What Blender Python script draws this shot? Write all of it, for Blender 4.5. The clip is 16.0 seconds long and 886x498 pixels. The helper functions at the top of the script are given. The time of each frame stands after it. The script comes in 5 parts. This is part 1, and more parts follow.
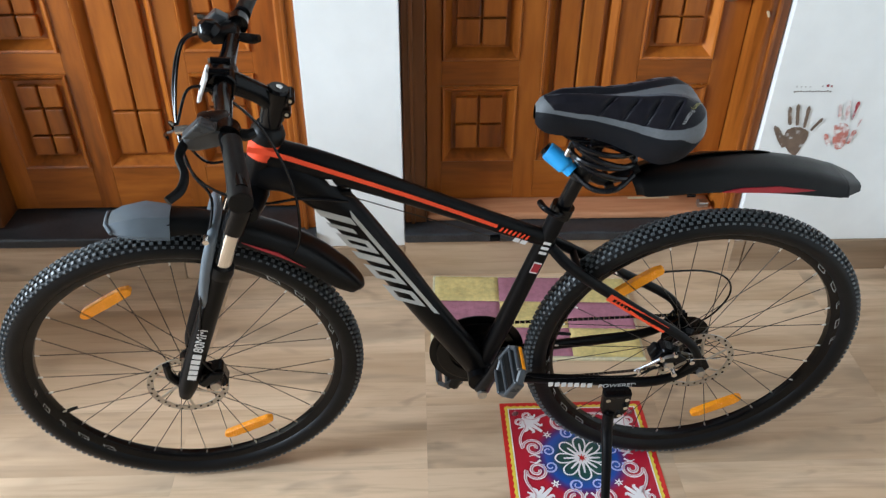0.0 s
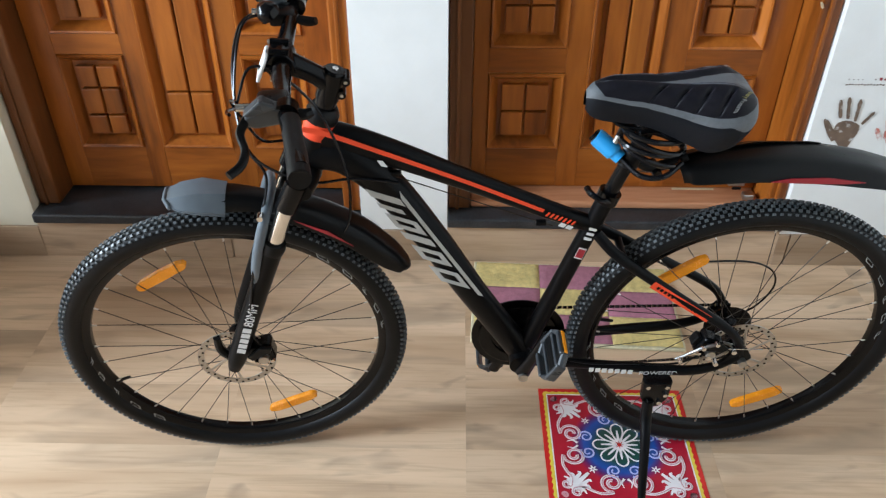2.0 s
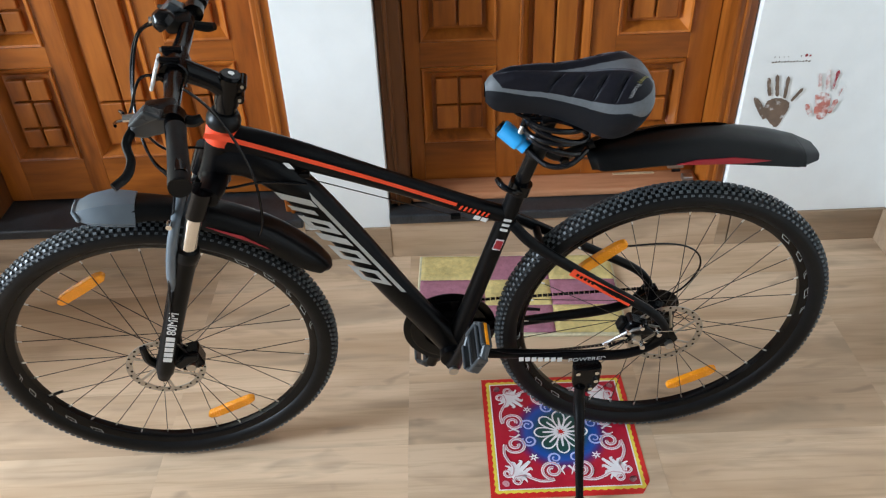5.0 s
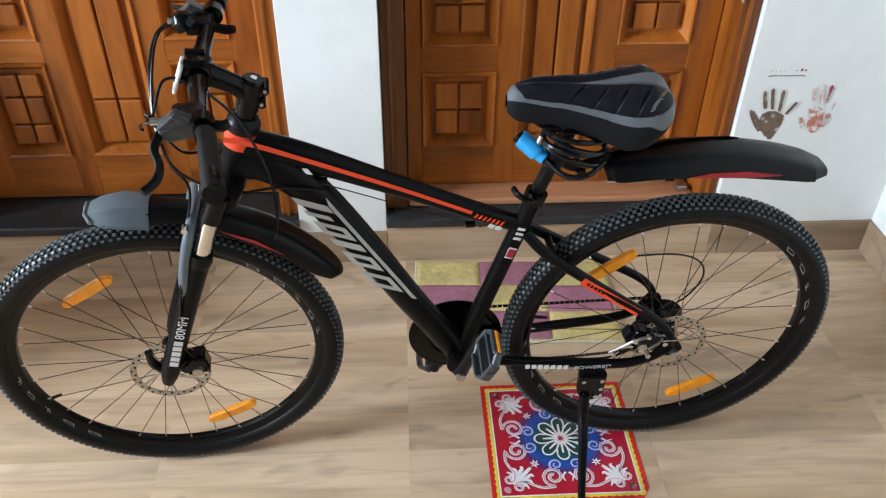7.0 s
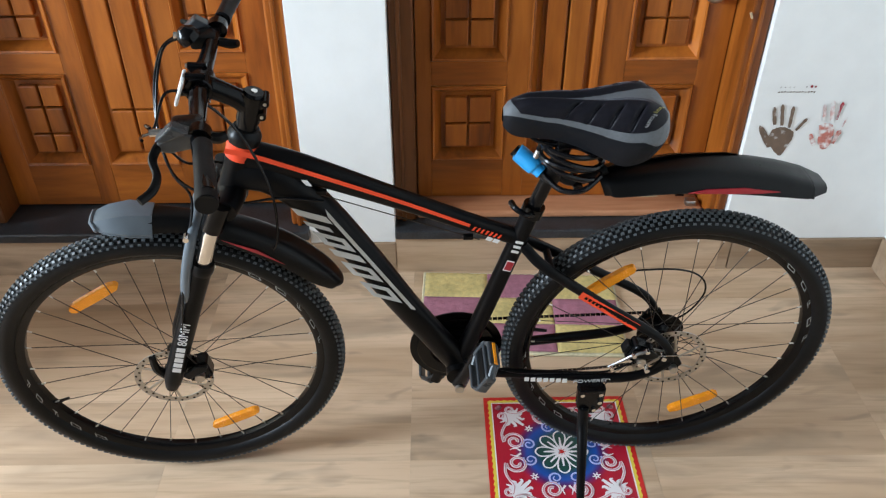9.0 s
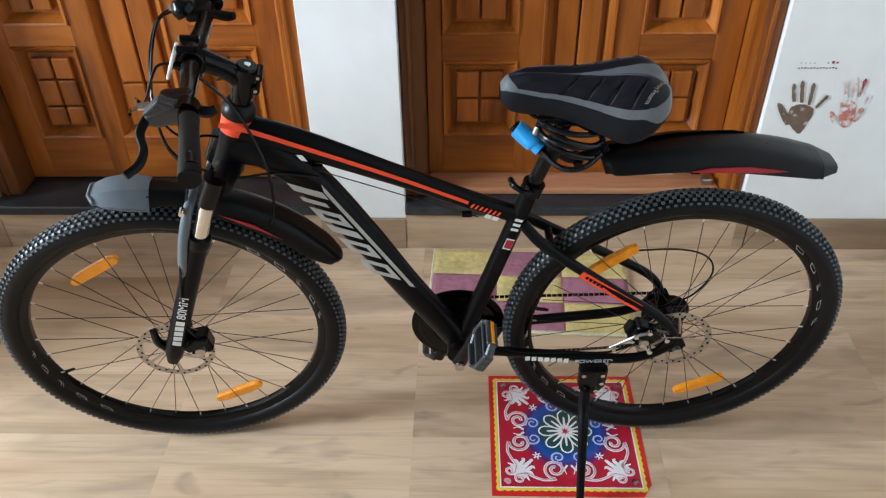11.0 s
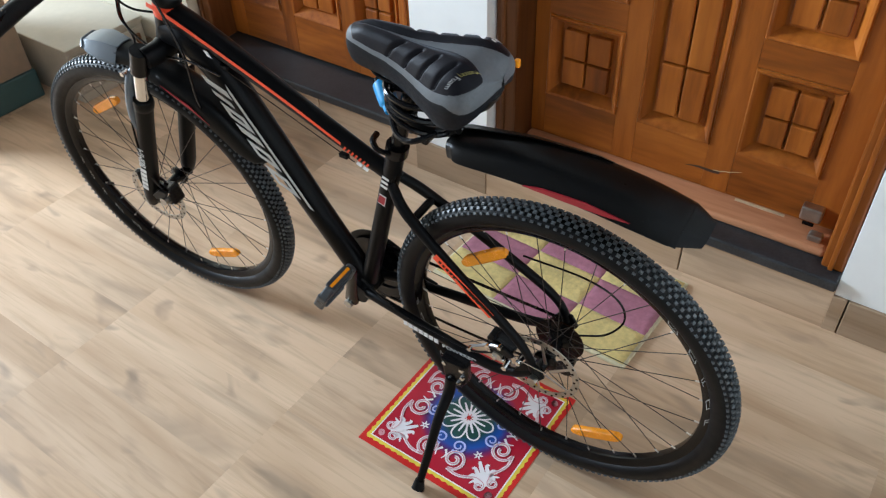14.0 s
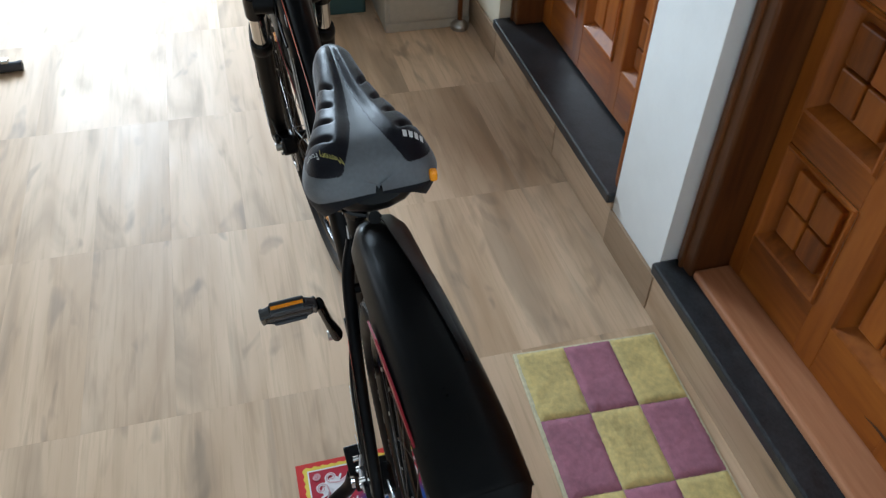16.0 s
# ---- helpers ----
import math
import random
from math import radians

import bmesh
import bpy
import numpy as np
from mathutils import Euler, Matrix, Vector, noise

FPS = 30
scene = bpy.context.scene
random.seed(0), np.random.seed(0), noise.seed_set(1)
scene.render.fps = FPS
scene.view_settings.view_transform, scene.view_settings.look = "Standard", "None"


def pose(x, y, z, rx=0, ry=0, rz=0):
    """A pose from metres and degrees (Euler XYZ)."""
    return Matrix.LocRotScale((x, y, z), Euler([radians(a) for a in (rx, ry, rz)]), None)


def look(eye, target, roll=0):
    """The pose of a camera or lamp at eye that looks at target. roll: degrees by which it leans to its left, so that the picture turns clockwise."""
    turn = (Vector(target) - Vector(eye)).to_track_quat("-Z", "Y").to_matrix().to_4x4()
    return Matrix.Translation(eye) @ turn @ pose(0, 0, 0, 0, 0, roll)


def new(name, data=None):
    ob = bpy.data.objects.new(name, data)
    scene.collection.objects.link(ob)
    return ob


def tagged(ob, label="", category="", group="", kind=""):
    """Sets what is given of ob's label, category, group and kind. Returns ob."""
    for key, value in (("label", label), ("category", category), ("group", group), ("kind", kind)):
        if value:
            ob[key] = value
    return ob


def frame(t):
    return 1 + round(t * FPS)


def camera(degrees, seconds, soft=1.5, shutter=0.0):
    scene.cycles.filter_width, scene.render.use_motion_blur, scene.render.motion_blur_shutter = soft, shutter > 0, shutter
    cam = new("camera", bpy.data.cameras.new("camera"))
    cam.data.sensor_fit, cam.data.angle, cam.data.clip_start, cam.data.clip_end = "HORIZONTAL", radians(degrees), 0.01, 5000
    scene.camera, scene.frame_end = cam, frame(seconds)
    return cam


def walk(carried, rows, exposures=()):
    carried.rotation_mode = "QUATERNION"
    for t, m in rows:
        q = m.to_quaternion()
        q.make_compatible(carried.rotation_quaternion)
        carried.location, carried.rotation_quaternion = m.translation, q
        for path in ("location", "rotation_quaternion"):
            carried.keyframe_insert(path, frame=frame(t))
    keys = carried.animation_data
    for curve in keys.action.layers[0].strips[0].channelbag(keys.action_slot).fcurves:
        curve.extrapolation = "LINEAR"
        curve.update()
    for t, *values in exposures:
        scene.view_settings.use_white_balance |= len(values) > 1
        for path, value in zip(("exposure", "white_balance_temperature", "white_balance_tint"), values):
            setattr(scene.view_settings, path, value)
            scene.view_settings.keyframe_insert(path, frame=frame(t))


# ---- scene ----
cam = camera(57.8, 16.0, soft=1.2, shutter=0.25)

PATH = [
    (0, (-0.383, -1.258, 1.528), (-0.323, 0.366, 0.361), 0.4),
    (0.5, (-0.296, -1.308, 1.505), (-0.405, 0.29, 0.308), -0.6),
    (1, (-0.281, -1.337, 1.513), (-0.452, 0.245, 0.301), -0.0),
    (1.5, (-0.345, -1.34, 1.519), (-0.475, 0.256, 0.322), 0.2),
    (2, (-0.404, -1.286, 1.531), (-0.432, 0.323, 0.344), 0.1),
    (2.5, (-0.374, -1.268, 1.523), (-0.349, 0.339, 0.333), -0.3),
    (3, (-0.253, -1.278, 1.5), (-0.224, 0.303, 0.276), -0.5),
    (3.5, (-0.192, -1.289, 1.509), (-0.186, 0.287, 0.277), -0.9),
    (4, (-0.194, -1.301, 1.52), (-0.245, 0.303, 0.326), -2.4),
    (6.5, (-0.395, -1.262, 1.547), (-0.279, 0.326, 0.337), -1.3),
    (7, (-0.357, -1.277, 1.549), (-0.274, 0.321, 0.348), 0.4),
    (7.5, (-0.321, -1.283, 1.556), (-0.272, 0.327, 0.37), -0.8),
    (8, (-0.309, -1.294, 1.572), (-0.277, 0.34, 0.419), -1.5),
    (8.5, (-0.293, -1.29, 1.563), (-0.265, 0.347, 0.413), -0.7),
    (9, (-0.307, -1.292, 1.56), (-0.285, 0.325, 0.382), -0.1),
    (11.5, (-0.192, -1.274, 1.55), (-0.31, 0.302, 0.325), -1.9),
    (12, (-0.087, -1.285, 1.548), (-0.321, 0.284, 0.33), -3.4),
    (12.5, (0.044, -1.219, 1.546), (-0.224, 0.32, 0.297), -2.4),
    (13, (0.255, -1.097, 1.555), (-0.151, 0.369, 0.257), -0.7),
    (13.2, (0.367, -1.068, 1.556), (-0.178, 0.361, 0.267), -1.0),
    (13.5, (0.538, -1.014, 1.553), (-0.181, 0.333, 0.261), -0.7),
    (13.8, (0.623, -0.975, 1.544), (-0.228, 0.274, 0.233), -1.9),
    (14, (0.642, -0.927, 1.542), (-0.252, 0.264, 0.207), -2.6),
    (14.3, (0.674, -0.827, 1.521), (-0.237, 0.326, 0.165), -0.9),
    (14.5, (0.676, -0.726, 1.524), (-0.226, 0.411, 0.149), 1.1),
    (15, (0.706, -0.518, 1.498), (-0.358, 0.44, 0.101), 1.8),
    (15.2, (0.733, -0.43, 1.486), (-0.434, 0.4, 0.09), 1.4),
    (15.5, (0.791, -0.307, 1.486), (-0.498, 0.332, 0.096), 1.5),
    (15.6, (0.804, -0.272, 1.486), (-0.517, 0.306, 0.1), 1.4),
    (16, (0.775, -0.161, 1.483), (-0.631, 0.251, 0.122), 2.1),
]
walk(cam, [(t, look(eye, target, roll)) for t, eye, target, roll in PATH], exposures=(
    (0.0, 0.35, 6480, 15), (9.0, 0.35, 6480, 15), (12.0, 0.28, 6480, 15), (13.5, 0.32, 6380, 15), (14.5, 0.38, 6350, 15), (15.1, 0.40, 6300, 14), (15.5, 0.14, 6150, 12), (16.0, -0.08, 6150, 12)))

import itertools


# ---- world, sun, lights ----
world = bpy.data.worlds.new("world")
scene.world = world
world.use_nodes = True
wn = world.node_tree.nodes
sky = wn.new("ShaderNodeTexSky")
sky.sky_type, sky.sun_disc = "NISHITA", False
sky.sun_elevation, sky.sun_rotation = radians(40), radians(255)
wn["Background"].inputs[1].default_value = 0.12
world.node_tree.links.new(sky.outputs[0], wn["Background"].inputs[0])

sun = new("sun", bpy.data.lights.new("sun", "SUN"))
sun.data.energy, sun.data.angle, sun.data.color = 0.8, radians(15), (1.0, 0.95, 0.88)
sun.matrix_world = look((-9, 3.5, 7), (-4, 0, 0))


def opening_light(name, eye, target, sx, sy, watts, colour):
    lamp = new(name, bpy.data.lights.new(name, "AREA"))
    lamp.data.shape, lamp.data.size, lamp.data.size_y = "RECTANGLE", sx, sy
    lamp.data.energy, lamp.data.color = watts, colour
    lamp.matrix_world = look(eye, target)
    return lamp


WINDOW_W = (-1.70, -0.40, 1.10, 2.85)      # y0, y1, z0, z1 in the west wall
opening_light("daylight_west", (-5.07, -1.05, 1.97), (-0.5, -0.1, 0.4), 1.30, 1.75, 392, (0.72, 0.89, 1.0))
# South window and its lamp are unseen, added as weak fill light.
ADDED_WINDOW_S = (-4.3, -2.6, 0.95, 2.25)        # x0, x1, z0, z1 in the south wall
opening_light("added_fill_south", (-3.45, -2.98, 1.6), (-1.5, 0.8, 0.8), 1.7, 1.3, 12, (0.85, 0.95, 1.0))


# ---- materials ----
def mat(name, colour, rough=0.5, metal=0.0, vary=0.12, scale=40.0, bump=0.0, bump_scale=200.0, stretch=(1, 1, 1), coat=0.0, spec=0.5):
    """A surface with two scales of tone, uneven gloss and fine relief."""
    m = bpy.data.materials.new(name)
    m.use_nodes = True
    nt, n = m.node_tree, m.node_tree.nodes
    b = n["Principled BSDF"]
    b.inputs["Metallic"].default_value = metal
    b.inputs["Coat Weight"].default_value = coat
    b.inputs["Coat Roughness"].default_value = 0.08
    b.inputs["Specular IOR Level"].default_value = spec
    tc, mp = n.new("ShaderNodeTexCoord"), n.new("ShaderNodeMapping")
    mp.inputs["Scale"].default_value = stretch
    nt.links.new(tc.outputs["Object"], mp.inputs[0])
    n1, n2 = n.new("ShaderNodeTexNoise"), n.new("ShaderNodeTexNoise")
    n1.inputs["Scale"].default_value, n2.inputs["Scale"].default_value = scale, scale * 0.13
    n1.inputs["Detail"].default_value = n2.inputs["Detail"].default_value = 4
    add = n.new("ShaderNodeMath")
    for k in (n1, n2):
        nt.links.new(mp.outputs[0], k.inputs["Vector"])
    nt.links.new(n1.outputs[0], add.inputs[0])
    nt.links.new(n2.outputs[0], add.inputs[1])
    rr = n.new("ShaderNodeMapRange")
    rr.inputs[1].default_value, rr.inputs[2].default_value = 0.7, 1.3
    rr.inputs[3].default_value, rr.inputs[4].default_value = 1 - vary, 1 + vary
    nt.links.new(add.outputs[0], rr.inputs[0])
    hsv = n.new("ShaderNodeHueSaturation")
    hsv.inputs["Color"].default_value = (*colour, 1)
    nt.links.new(rr.outputs[0], hsv.inputs["Value"])
    nt.links.new(hsv.outputs[0], b.inputs["Base Color"])
    r2 = n.new("ShaderNodeMapRange")
    r2.inputs[1].default_value, r2.inputs[2].default_value = 0.7, 1.3
    r2.inputs[3].default_value, r2.inputs[4].default_value = max(0.03, rough * 0.8), min(1, rough * 1.2)
    nt.links.new(add.outputs[0], r2.inputs[0])
    nt.links.new(r2.outputs[0], b.inputs["Roughness"])
    if bump:
        n3, bp = n.new("ShaderNodeTexNoise"), n.new("ShaderNodeBump")
        n3.inputs["Scale"].default_value, n3.inputs["Detail"].default_value = bump_scale, 5
        bp.inputs["Strength"].default_value, bp.inputs["Distance"].default_value = bump, 0.002
        nt.links.new(mp.outputs[0], n3.inputs["Vector"])
        nt.links.new(n3.outputs[0], bp.inputs["Height"])
        nt.links.new(bp.outputs[0], b.inputs["Normal"])
    return m


def wood(name, dark, mid, light, stretch, rough=0.36, coat=0.14, per_piece=1.0):
    """Varnished timber: long grain bands, pores, and a tone of its own for each piece."""
    m = bpy.data.materials.new(name)
    m.use_nodes = True
    nt, n = m.node_tree, m.node_tree.nodes
    b = n["Principled BSDF"]
    geo, info, mp = n.new("ShaderNodeNewGeometry"), n.new("ShaderNodeObjectInfo"), n.new("ShaderNodeMapping")
    off = n.new("ShaderNodeVectorMath")
    off.operation = "MULTIPLY_ADD"
    off.inputs[1].default_value = (9.0, 5.0, 7.0)
    nt.links.new(info.outputs["Random"], off.inputs[0])
    nt.links.new(geo.outputs["Position"], off.inputs[2])
    mp.inputs["Scale"].default_value = stretch
    nt.links.new(off.outputs[0], mp.inputs[0])
    g1, g2 = n.new("ShaderNodeTexNoise"), n.new("ShaderNodeTexNoise")
    g1.inputs["Scale"].default_value, g1.inputs["Detail"].default_value, g1.inputs["Distortion"].default_value = 1.0, 6, 0.8
    g2.inputs["Scale"].default_value, g2.inputs["Detail"].default_value = 9.0, 4
    nt.links.new(mp.outputs[0], g1.inputs["Vector"])
    nt.links.new(mp.outputs[0], g2.inputs["Vector"])
    mx = n.new("ShaderNodeMath")
    mx.operation = "MULTIPLY_ADD"
    mx.inputs[1].default_value = 0.35
    nt.links.new(g2.outputs[0], mx.inputs[0])
    nt.links.new(g1.outputs[0], mx.inputs[2])
    rp = n.new("ShaderNodeValToRGB")
    rp.color_ramp.elements[0].position, rp.color_ramp.elements[0].color = 0.45, (*dark, 1)
    rp.color_ramp.elements[1].position, rp.color_ramp.elements[1].color = 0.90, (*light, 1)
    rp.color_ramp.elements.new(0.66).color = (*mid, 1)
    nt.links.new(mx.outputs[0], rp.inputs[0])
    hsv, mr = n.new("ShaderNodeHueSaturation"), n.new("ShaderNodeMapRange")
    mr.inputs[3].default_value, mr.inputs[4].default_value = 1 - 0.14 * per_piece, 1 + 0.14 * per_piece
    nt.links.new(info.outputs["Random"], mr.inputs[0])
    nt.links.new(mr.outputs[0], hsv.inputs["Value"])
    nt.links.new(rp.outputs[0], hsv.inputs["Color"])
    nt.links.new(hsv.outputs[0], b.inputs["Base Color"])
    rr = n.new("ShaderNodeMapRange")
    rr.inputs[3].default_value, rr.inputs[4].default_value = rough * 0.8, rough * 1.35
    nt.links.new(g1.outputs[0], rr.inputs[0])
    nt.links.new(rr.outputs[0], b.inputs["Roughness"])
    b.inputs["Coat Weight"].default_value, b.inputs["Coat Roughness"].default_value = coat, 0.14
    b.inputs["Specular IOR Level"].default_value = 0.30
    bp = n.new("ShaderNodeBump")
    bp.inputs["Strength"].default_value, bp.inputs["Distance"].default_value = 0.12, 0.002
    nt.links.new(mx.outputs[0], bp.inputs["Height"])
    nt.links.new(bp.outputs[0], b.inputs["Normal"])
    return m


def plank_print(name, tone=1.0):
    """Glazed porcelain printed with timber boards 0.2 m wide: fine grain, long streaks, a few smoky knots."""
    m = bpy.data.materials.new(name)
    m.use_nodes = True
    nt, n = m.node_tree, m.node_tree.nodes
    L, b = nt.links.new, n["Principled BSDF"]
    geo, info, sep = n.new("ShaderNodeNewGeometry"), n.new("ShaderNodeObjectInfo"), n.new("ShaderNodeSeparateXYZ")
    L(geo.outputs["Position"], sep.inputs[0])
    band = n.new("ShaderNodeMath")
    band.operation = "MULTIPLY_ADD"
    band.inputs[1].default_value, band.inputs[2].default_value = 5.0, 2.1
    L(sep.outputs["Y"], band.inputs[0])
    fl = n.new("ShaderNodeMath")
    fl.operation = "FLOOR"
    L(band.outputs[0], fl.inputs[0])
    comb = n.new("ShaderNodeCombineXYZ")
    L(fl.outputs[0], comb.inputs[0])
    L(info.outputs["Random"], comb.inputs[1])
    wh = n.new("ShaderNodeTexWhiteNoise")
    L(comb.outputs[0], wh.inputs["Vector"])
    off = n.new("ShaderNodeVectorMath")
    off.operation = "MULTIPLY_ADD"
    off.inputs[1].default_value = (11.0, 7.0, 5.0)
    L(wh.outputs["Color"], off.inputs[0])
    L(geo.outputs["Position"], off.inputs[2])

    def field(scale, detail, distortion=0.0, rough=0.5):
        mp, tex = n.new("ShaderNodeMapping"), n.new("ShaderNodeTexNoise")
        mp.inputs["Scale"].default_value = scale
        L(off.outputs[0], mp.inputs[0])
        tex.inputs["Scale"].default_value, tex.inputs["Detail"].default_value = 1.0, detail
        tex.inputs["Distortion"].default_value, tex.inputs["Roughness"].default_value = distortion, rough
        L(mp.outputs[0], tex.inputs["Vector"])
        return tex.outputs[0]

    def stretch(src, a, b0, c, d):
        r = n.new("ShaderNodeMapRange")
        for k, v in zip((1, 2, 3, 4), (a, b0, c, d)):
            r.inputs[k].default_value = v
        L(src, r.inputs[0])
        return r.outputs[0]

    def blend(fac, a, colour):
        mix = n.new("ShaderNodeMix")
        mix.data_type = "RGBA"
        L(fac, mix.inputs["Factor"])
        L(a, mix.inputs["A"])
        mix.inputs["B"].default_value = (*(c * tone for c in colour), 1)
        return mix.outputs["Result"]

    broad, grain = field((1.1, 7.0, 7.0), 4, 0.5), field((4.0, 90.0, 90.0), 4, 0.3, 0.6)
    streak, knot, smoke = field((1.7, 19.0, 19.0), 3, 1.0, 0.5), field((5.5, 15.0, 15.0), 2, 0.6), field((2.0, 9.0, 9.0), 3, 0.9)
    rp = n.new("ShaderNodeValToRGB")
    e = rp.color_ramp.elements
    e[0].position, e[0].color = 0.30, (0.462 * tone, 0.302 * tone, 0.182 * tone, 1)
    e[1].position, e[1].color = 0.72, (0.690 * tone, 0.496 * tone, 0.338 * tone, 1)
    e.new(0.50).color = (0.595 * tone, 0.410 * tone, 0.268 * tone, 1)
    L(broad, rp.inputs[0])
    col = blend(stretch(grain, 0.50, 0.72, 0.0, 0.34), rp.outputs[0], (0.33, 0.215, 0.120))
    col = blend(stretch(streak, 0.56, 0.76, 0.0, 0.42), col, (0.30, 0.195, 0.115))
    col = blend(stretch(smoke, 0.52, 0.72, 0.0, 0.60), col, (0.30, 0.215, 0.145))
    col = blend(stretch(knot, 0.62, 0.78, 0.0, 0.55), col, (0.170, 0.128, 0.098))
    hsv = n.new("ShaderNodeHueSaturation")
    L(stretch(wh.outputs["Value"], 0.0, 1.0, 0.93, 1.06), hsv.inputs["Value"])
    L(col, hsv.inputs["Color"])
    L(hsv.outputs[0], b.inputs["Base Color"])
    b.inputs["Specular IOR Level"].default_value = 0.17
    L(stretch(smoke, 0.3, 0.7, 0.46, 0.56), b.inputs["Roughness"])
    bp = n.new("ShaderNodeBump")
    bp.inputs["Strength"].default_value, bp.inputs["Distance"].default_value = 0.06, 0.001
    L(grain, bp.inputs["Height"])
    L(bp.outputs[0], b.inputs["Normal"])
    return m


M_TILE = plank_print("printed plank tile")
# The floor tile's print again, with every colour scaled down by tone.
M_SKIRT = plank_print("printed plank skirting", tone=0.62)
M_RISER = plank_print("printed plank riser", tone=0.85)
M_GROUT = mat("tile grout", (0.46, 0.34, 0.23), 0.8)
M_WALL = mat("white emulsion wall", (0.80, 0.80, 0.78), 0.75, vary=0.035, scale=14, bump=0.25, bump_scale=60)
M_CREAMW = mat("cream emulsion wall", (0.66, 0.595, 0.46), 0.75, vary=0.035, scale=14, bump=0.25, bump_scale=60)
# Unseen west and south walls, darkened in colour to cut the fill.
M_LOWBOUNCE = mat("wall paint darkened against bounce", (0.16, 0.15, 0.14), 0.8, vary=0.06, scale=14)
# Unseen ceiling, its colour darkened so it bounces less light.
M_CEIL_LOWBOUNCE = mat("ceiling paint darkened against bounce", (0.13, 0.125, 0.12), 0.8, vary=0.02)
M_DOOR = wood("varnished teak upright", (0.137, 0.0335, 0.0043), (0.290, 0.0775, 0.0092), (0.425, 0.126, 0.0160), (7, 7, 0.9))
M_DOORH = wood("varnished teak level", (0.137, 0.0335, 0.0043), (0.290, 0.0775, 0.0092), (0.425, 0.126, 0.0160), (0.9, 7, 7))
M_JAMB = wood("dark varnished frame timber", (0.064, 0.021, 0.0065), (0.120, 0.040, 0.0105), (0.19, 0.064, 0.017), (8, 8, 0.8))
M_SILL = wood("worn timber threshold", (0.22, 0.080, 0.031), (0.36, 0.145, 0.066), (0.49, 0.225, 0.115), (0.9, 9, 9), rough=0.4)
M_GRANITE = mat("honed black granite", (0.027, 0.029, 0.032), 0.38, vary=0.5, scale=160)
M_FRAME = mat("satin black frame paint", (0.003, 0.003, 0.0035), 0.34, vary=0.1, bump=0.03, bump_scale=400, spec=0.12)
M_GLOSS = mat("gloss black alloy", (0.003, 0.003, 0.0035), 0.20, vary=0.1, spec=0.20)
M_RUBBER = mat("black tyre rubber", (0.005, 0.005, 0.0055), 0.48, vary=0.2, bump=0.1, bump_scale=300, spec=0.18)
M_TREAD = mat("dusty tread rubber", (0.064, 0.074, 0.080), 0.46, vary=0.4, scale=80, spec=0.55)
M_PLASTIC = mat("matt black plastic", (0.004, 0.0042, 0.0045), 0.34, vary=0.15, bump=0.05, spec=0.17)
M_GREYPL = mat("grey glossy plastic", (0.105, 0.128, 0.148), 0.36, vary=0.1, spec=0.5)
M_LEVER = mat("grey cast lever alloy", (0.048, 0.053, 0.058), 0.32, vary=0.15)
M_CAGE = mat("worn black pedal plastic", (0.036, 0.041, 0.046), 0.30, vary=0.2)
M_ORANGE = mat("orange frame decal", (0.80, 0.065, 0.018), 0.4, vary=0.05)
M_SILVER = mat("silver grey decal", (0.42, 0.43, 0.42), 0.42, vary=0.06)
M_WHITE = mat("white decal", (0.72, 0.73, 0.73), 0.45, vary=0.06)
M_RED = mat("dark red decal", (0.34, 0.014, 0.026), 0.4, vary=0.1)
M_ROD = mat("scuffed steel rod", (0.32, 0.32, 0.33), 0.34, 1.0, vary=0.2)
M_CHROME = mat("chromed steel", (0.72, 0.71, 0.69), 0.14, 1.0, vary=0.05)
M_STEEL = mat("brushed steel", (0.46, 0.44, 0.41), 0.34, 1.0, vary=0.12, scale=90)
M_SPOKE = mat("blackened spoke steel", (0.055, 0.045, 0.038), 0.35, 0.7)
M_NIPPLE = mat("bright nipple brass", (0.75, 0.72, 0.66), 0.3, 1.0)
M_AMBER = mat("amber reflector plastic", (0.95, 0.33, 0.012), 0.25, vary=0.08, scale=300, bump=0.3, bump_scale=500)
M_BLUE = mat("bright blue lock plastic", (0.015, 0.33, 0.72), 0.35, vary=0.05)
M_CABLE = mat("clear-coated dark cable", (0.006, 0.006, 0.007), 0.20, vary=0.1, spec=0.25)
M_FABRIC = mat("black lycra saddle cover", (0.007, 0.0065, 0.010), 0.45, vary=0.3, scale=120, bump=0.2, bump_scale=600, spec=0.16)
M_GREYFAB = mat("grey woven band", (0.105, 0.115, 0.125), 0.55, vary=0.15, scale=200, bump=0.2, bump_scale=700)
M_SIDEFAB = mat("charcoal stretch fabric", (0.008, 0.009, 0.012), 0.6, vary=0.15, scale=150, bump=0.12, bump_scale=600, spec=0.14)
M_YELLOW = mat("olive yellow pile", (0.60, 0.46, 0.18), 0.95, vary=0.22, scale=90, bump=0.55, bump_scale=260)
M_MATEDGE = mat("pale cream mat binding", (0.62, 0.55, 0.36), 0.95, vary=0.2, scale=90, bump=0.5, bump_scale=260)
M_SLOT = mat("dark seam fabric", (0.004, 0.004, 0.006), 0.8, vary=0.1, spec=0.1)
M_PURPLE = mat("dusty purple pile", (0.36, 0.140, 0.185), 0.95, vary=0.2, scale=90, bump=0.5, bump_scale=260)
# The chest's cream is darkened to stand in for shade on it.
M_CREAM_SHADED = mat("cream board", (0.40, 0.355, 0.285), 0.55, vary=0.08)
M_CARD = mat("brown cardboard", (0.24, 0.17, 0.115), 0.85, vary=0.12, scale=30, bump=0.15, bump_scale=120)
M_TEAL = mat("dull teal plastic", (0.03, 0.075, 0.075), 0.5, vary=0.1)
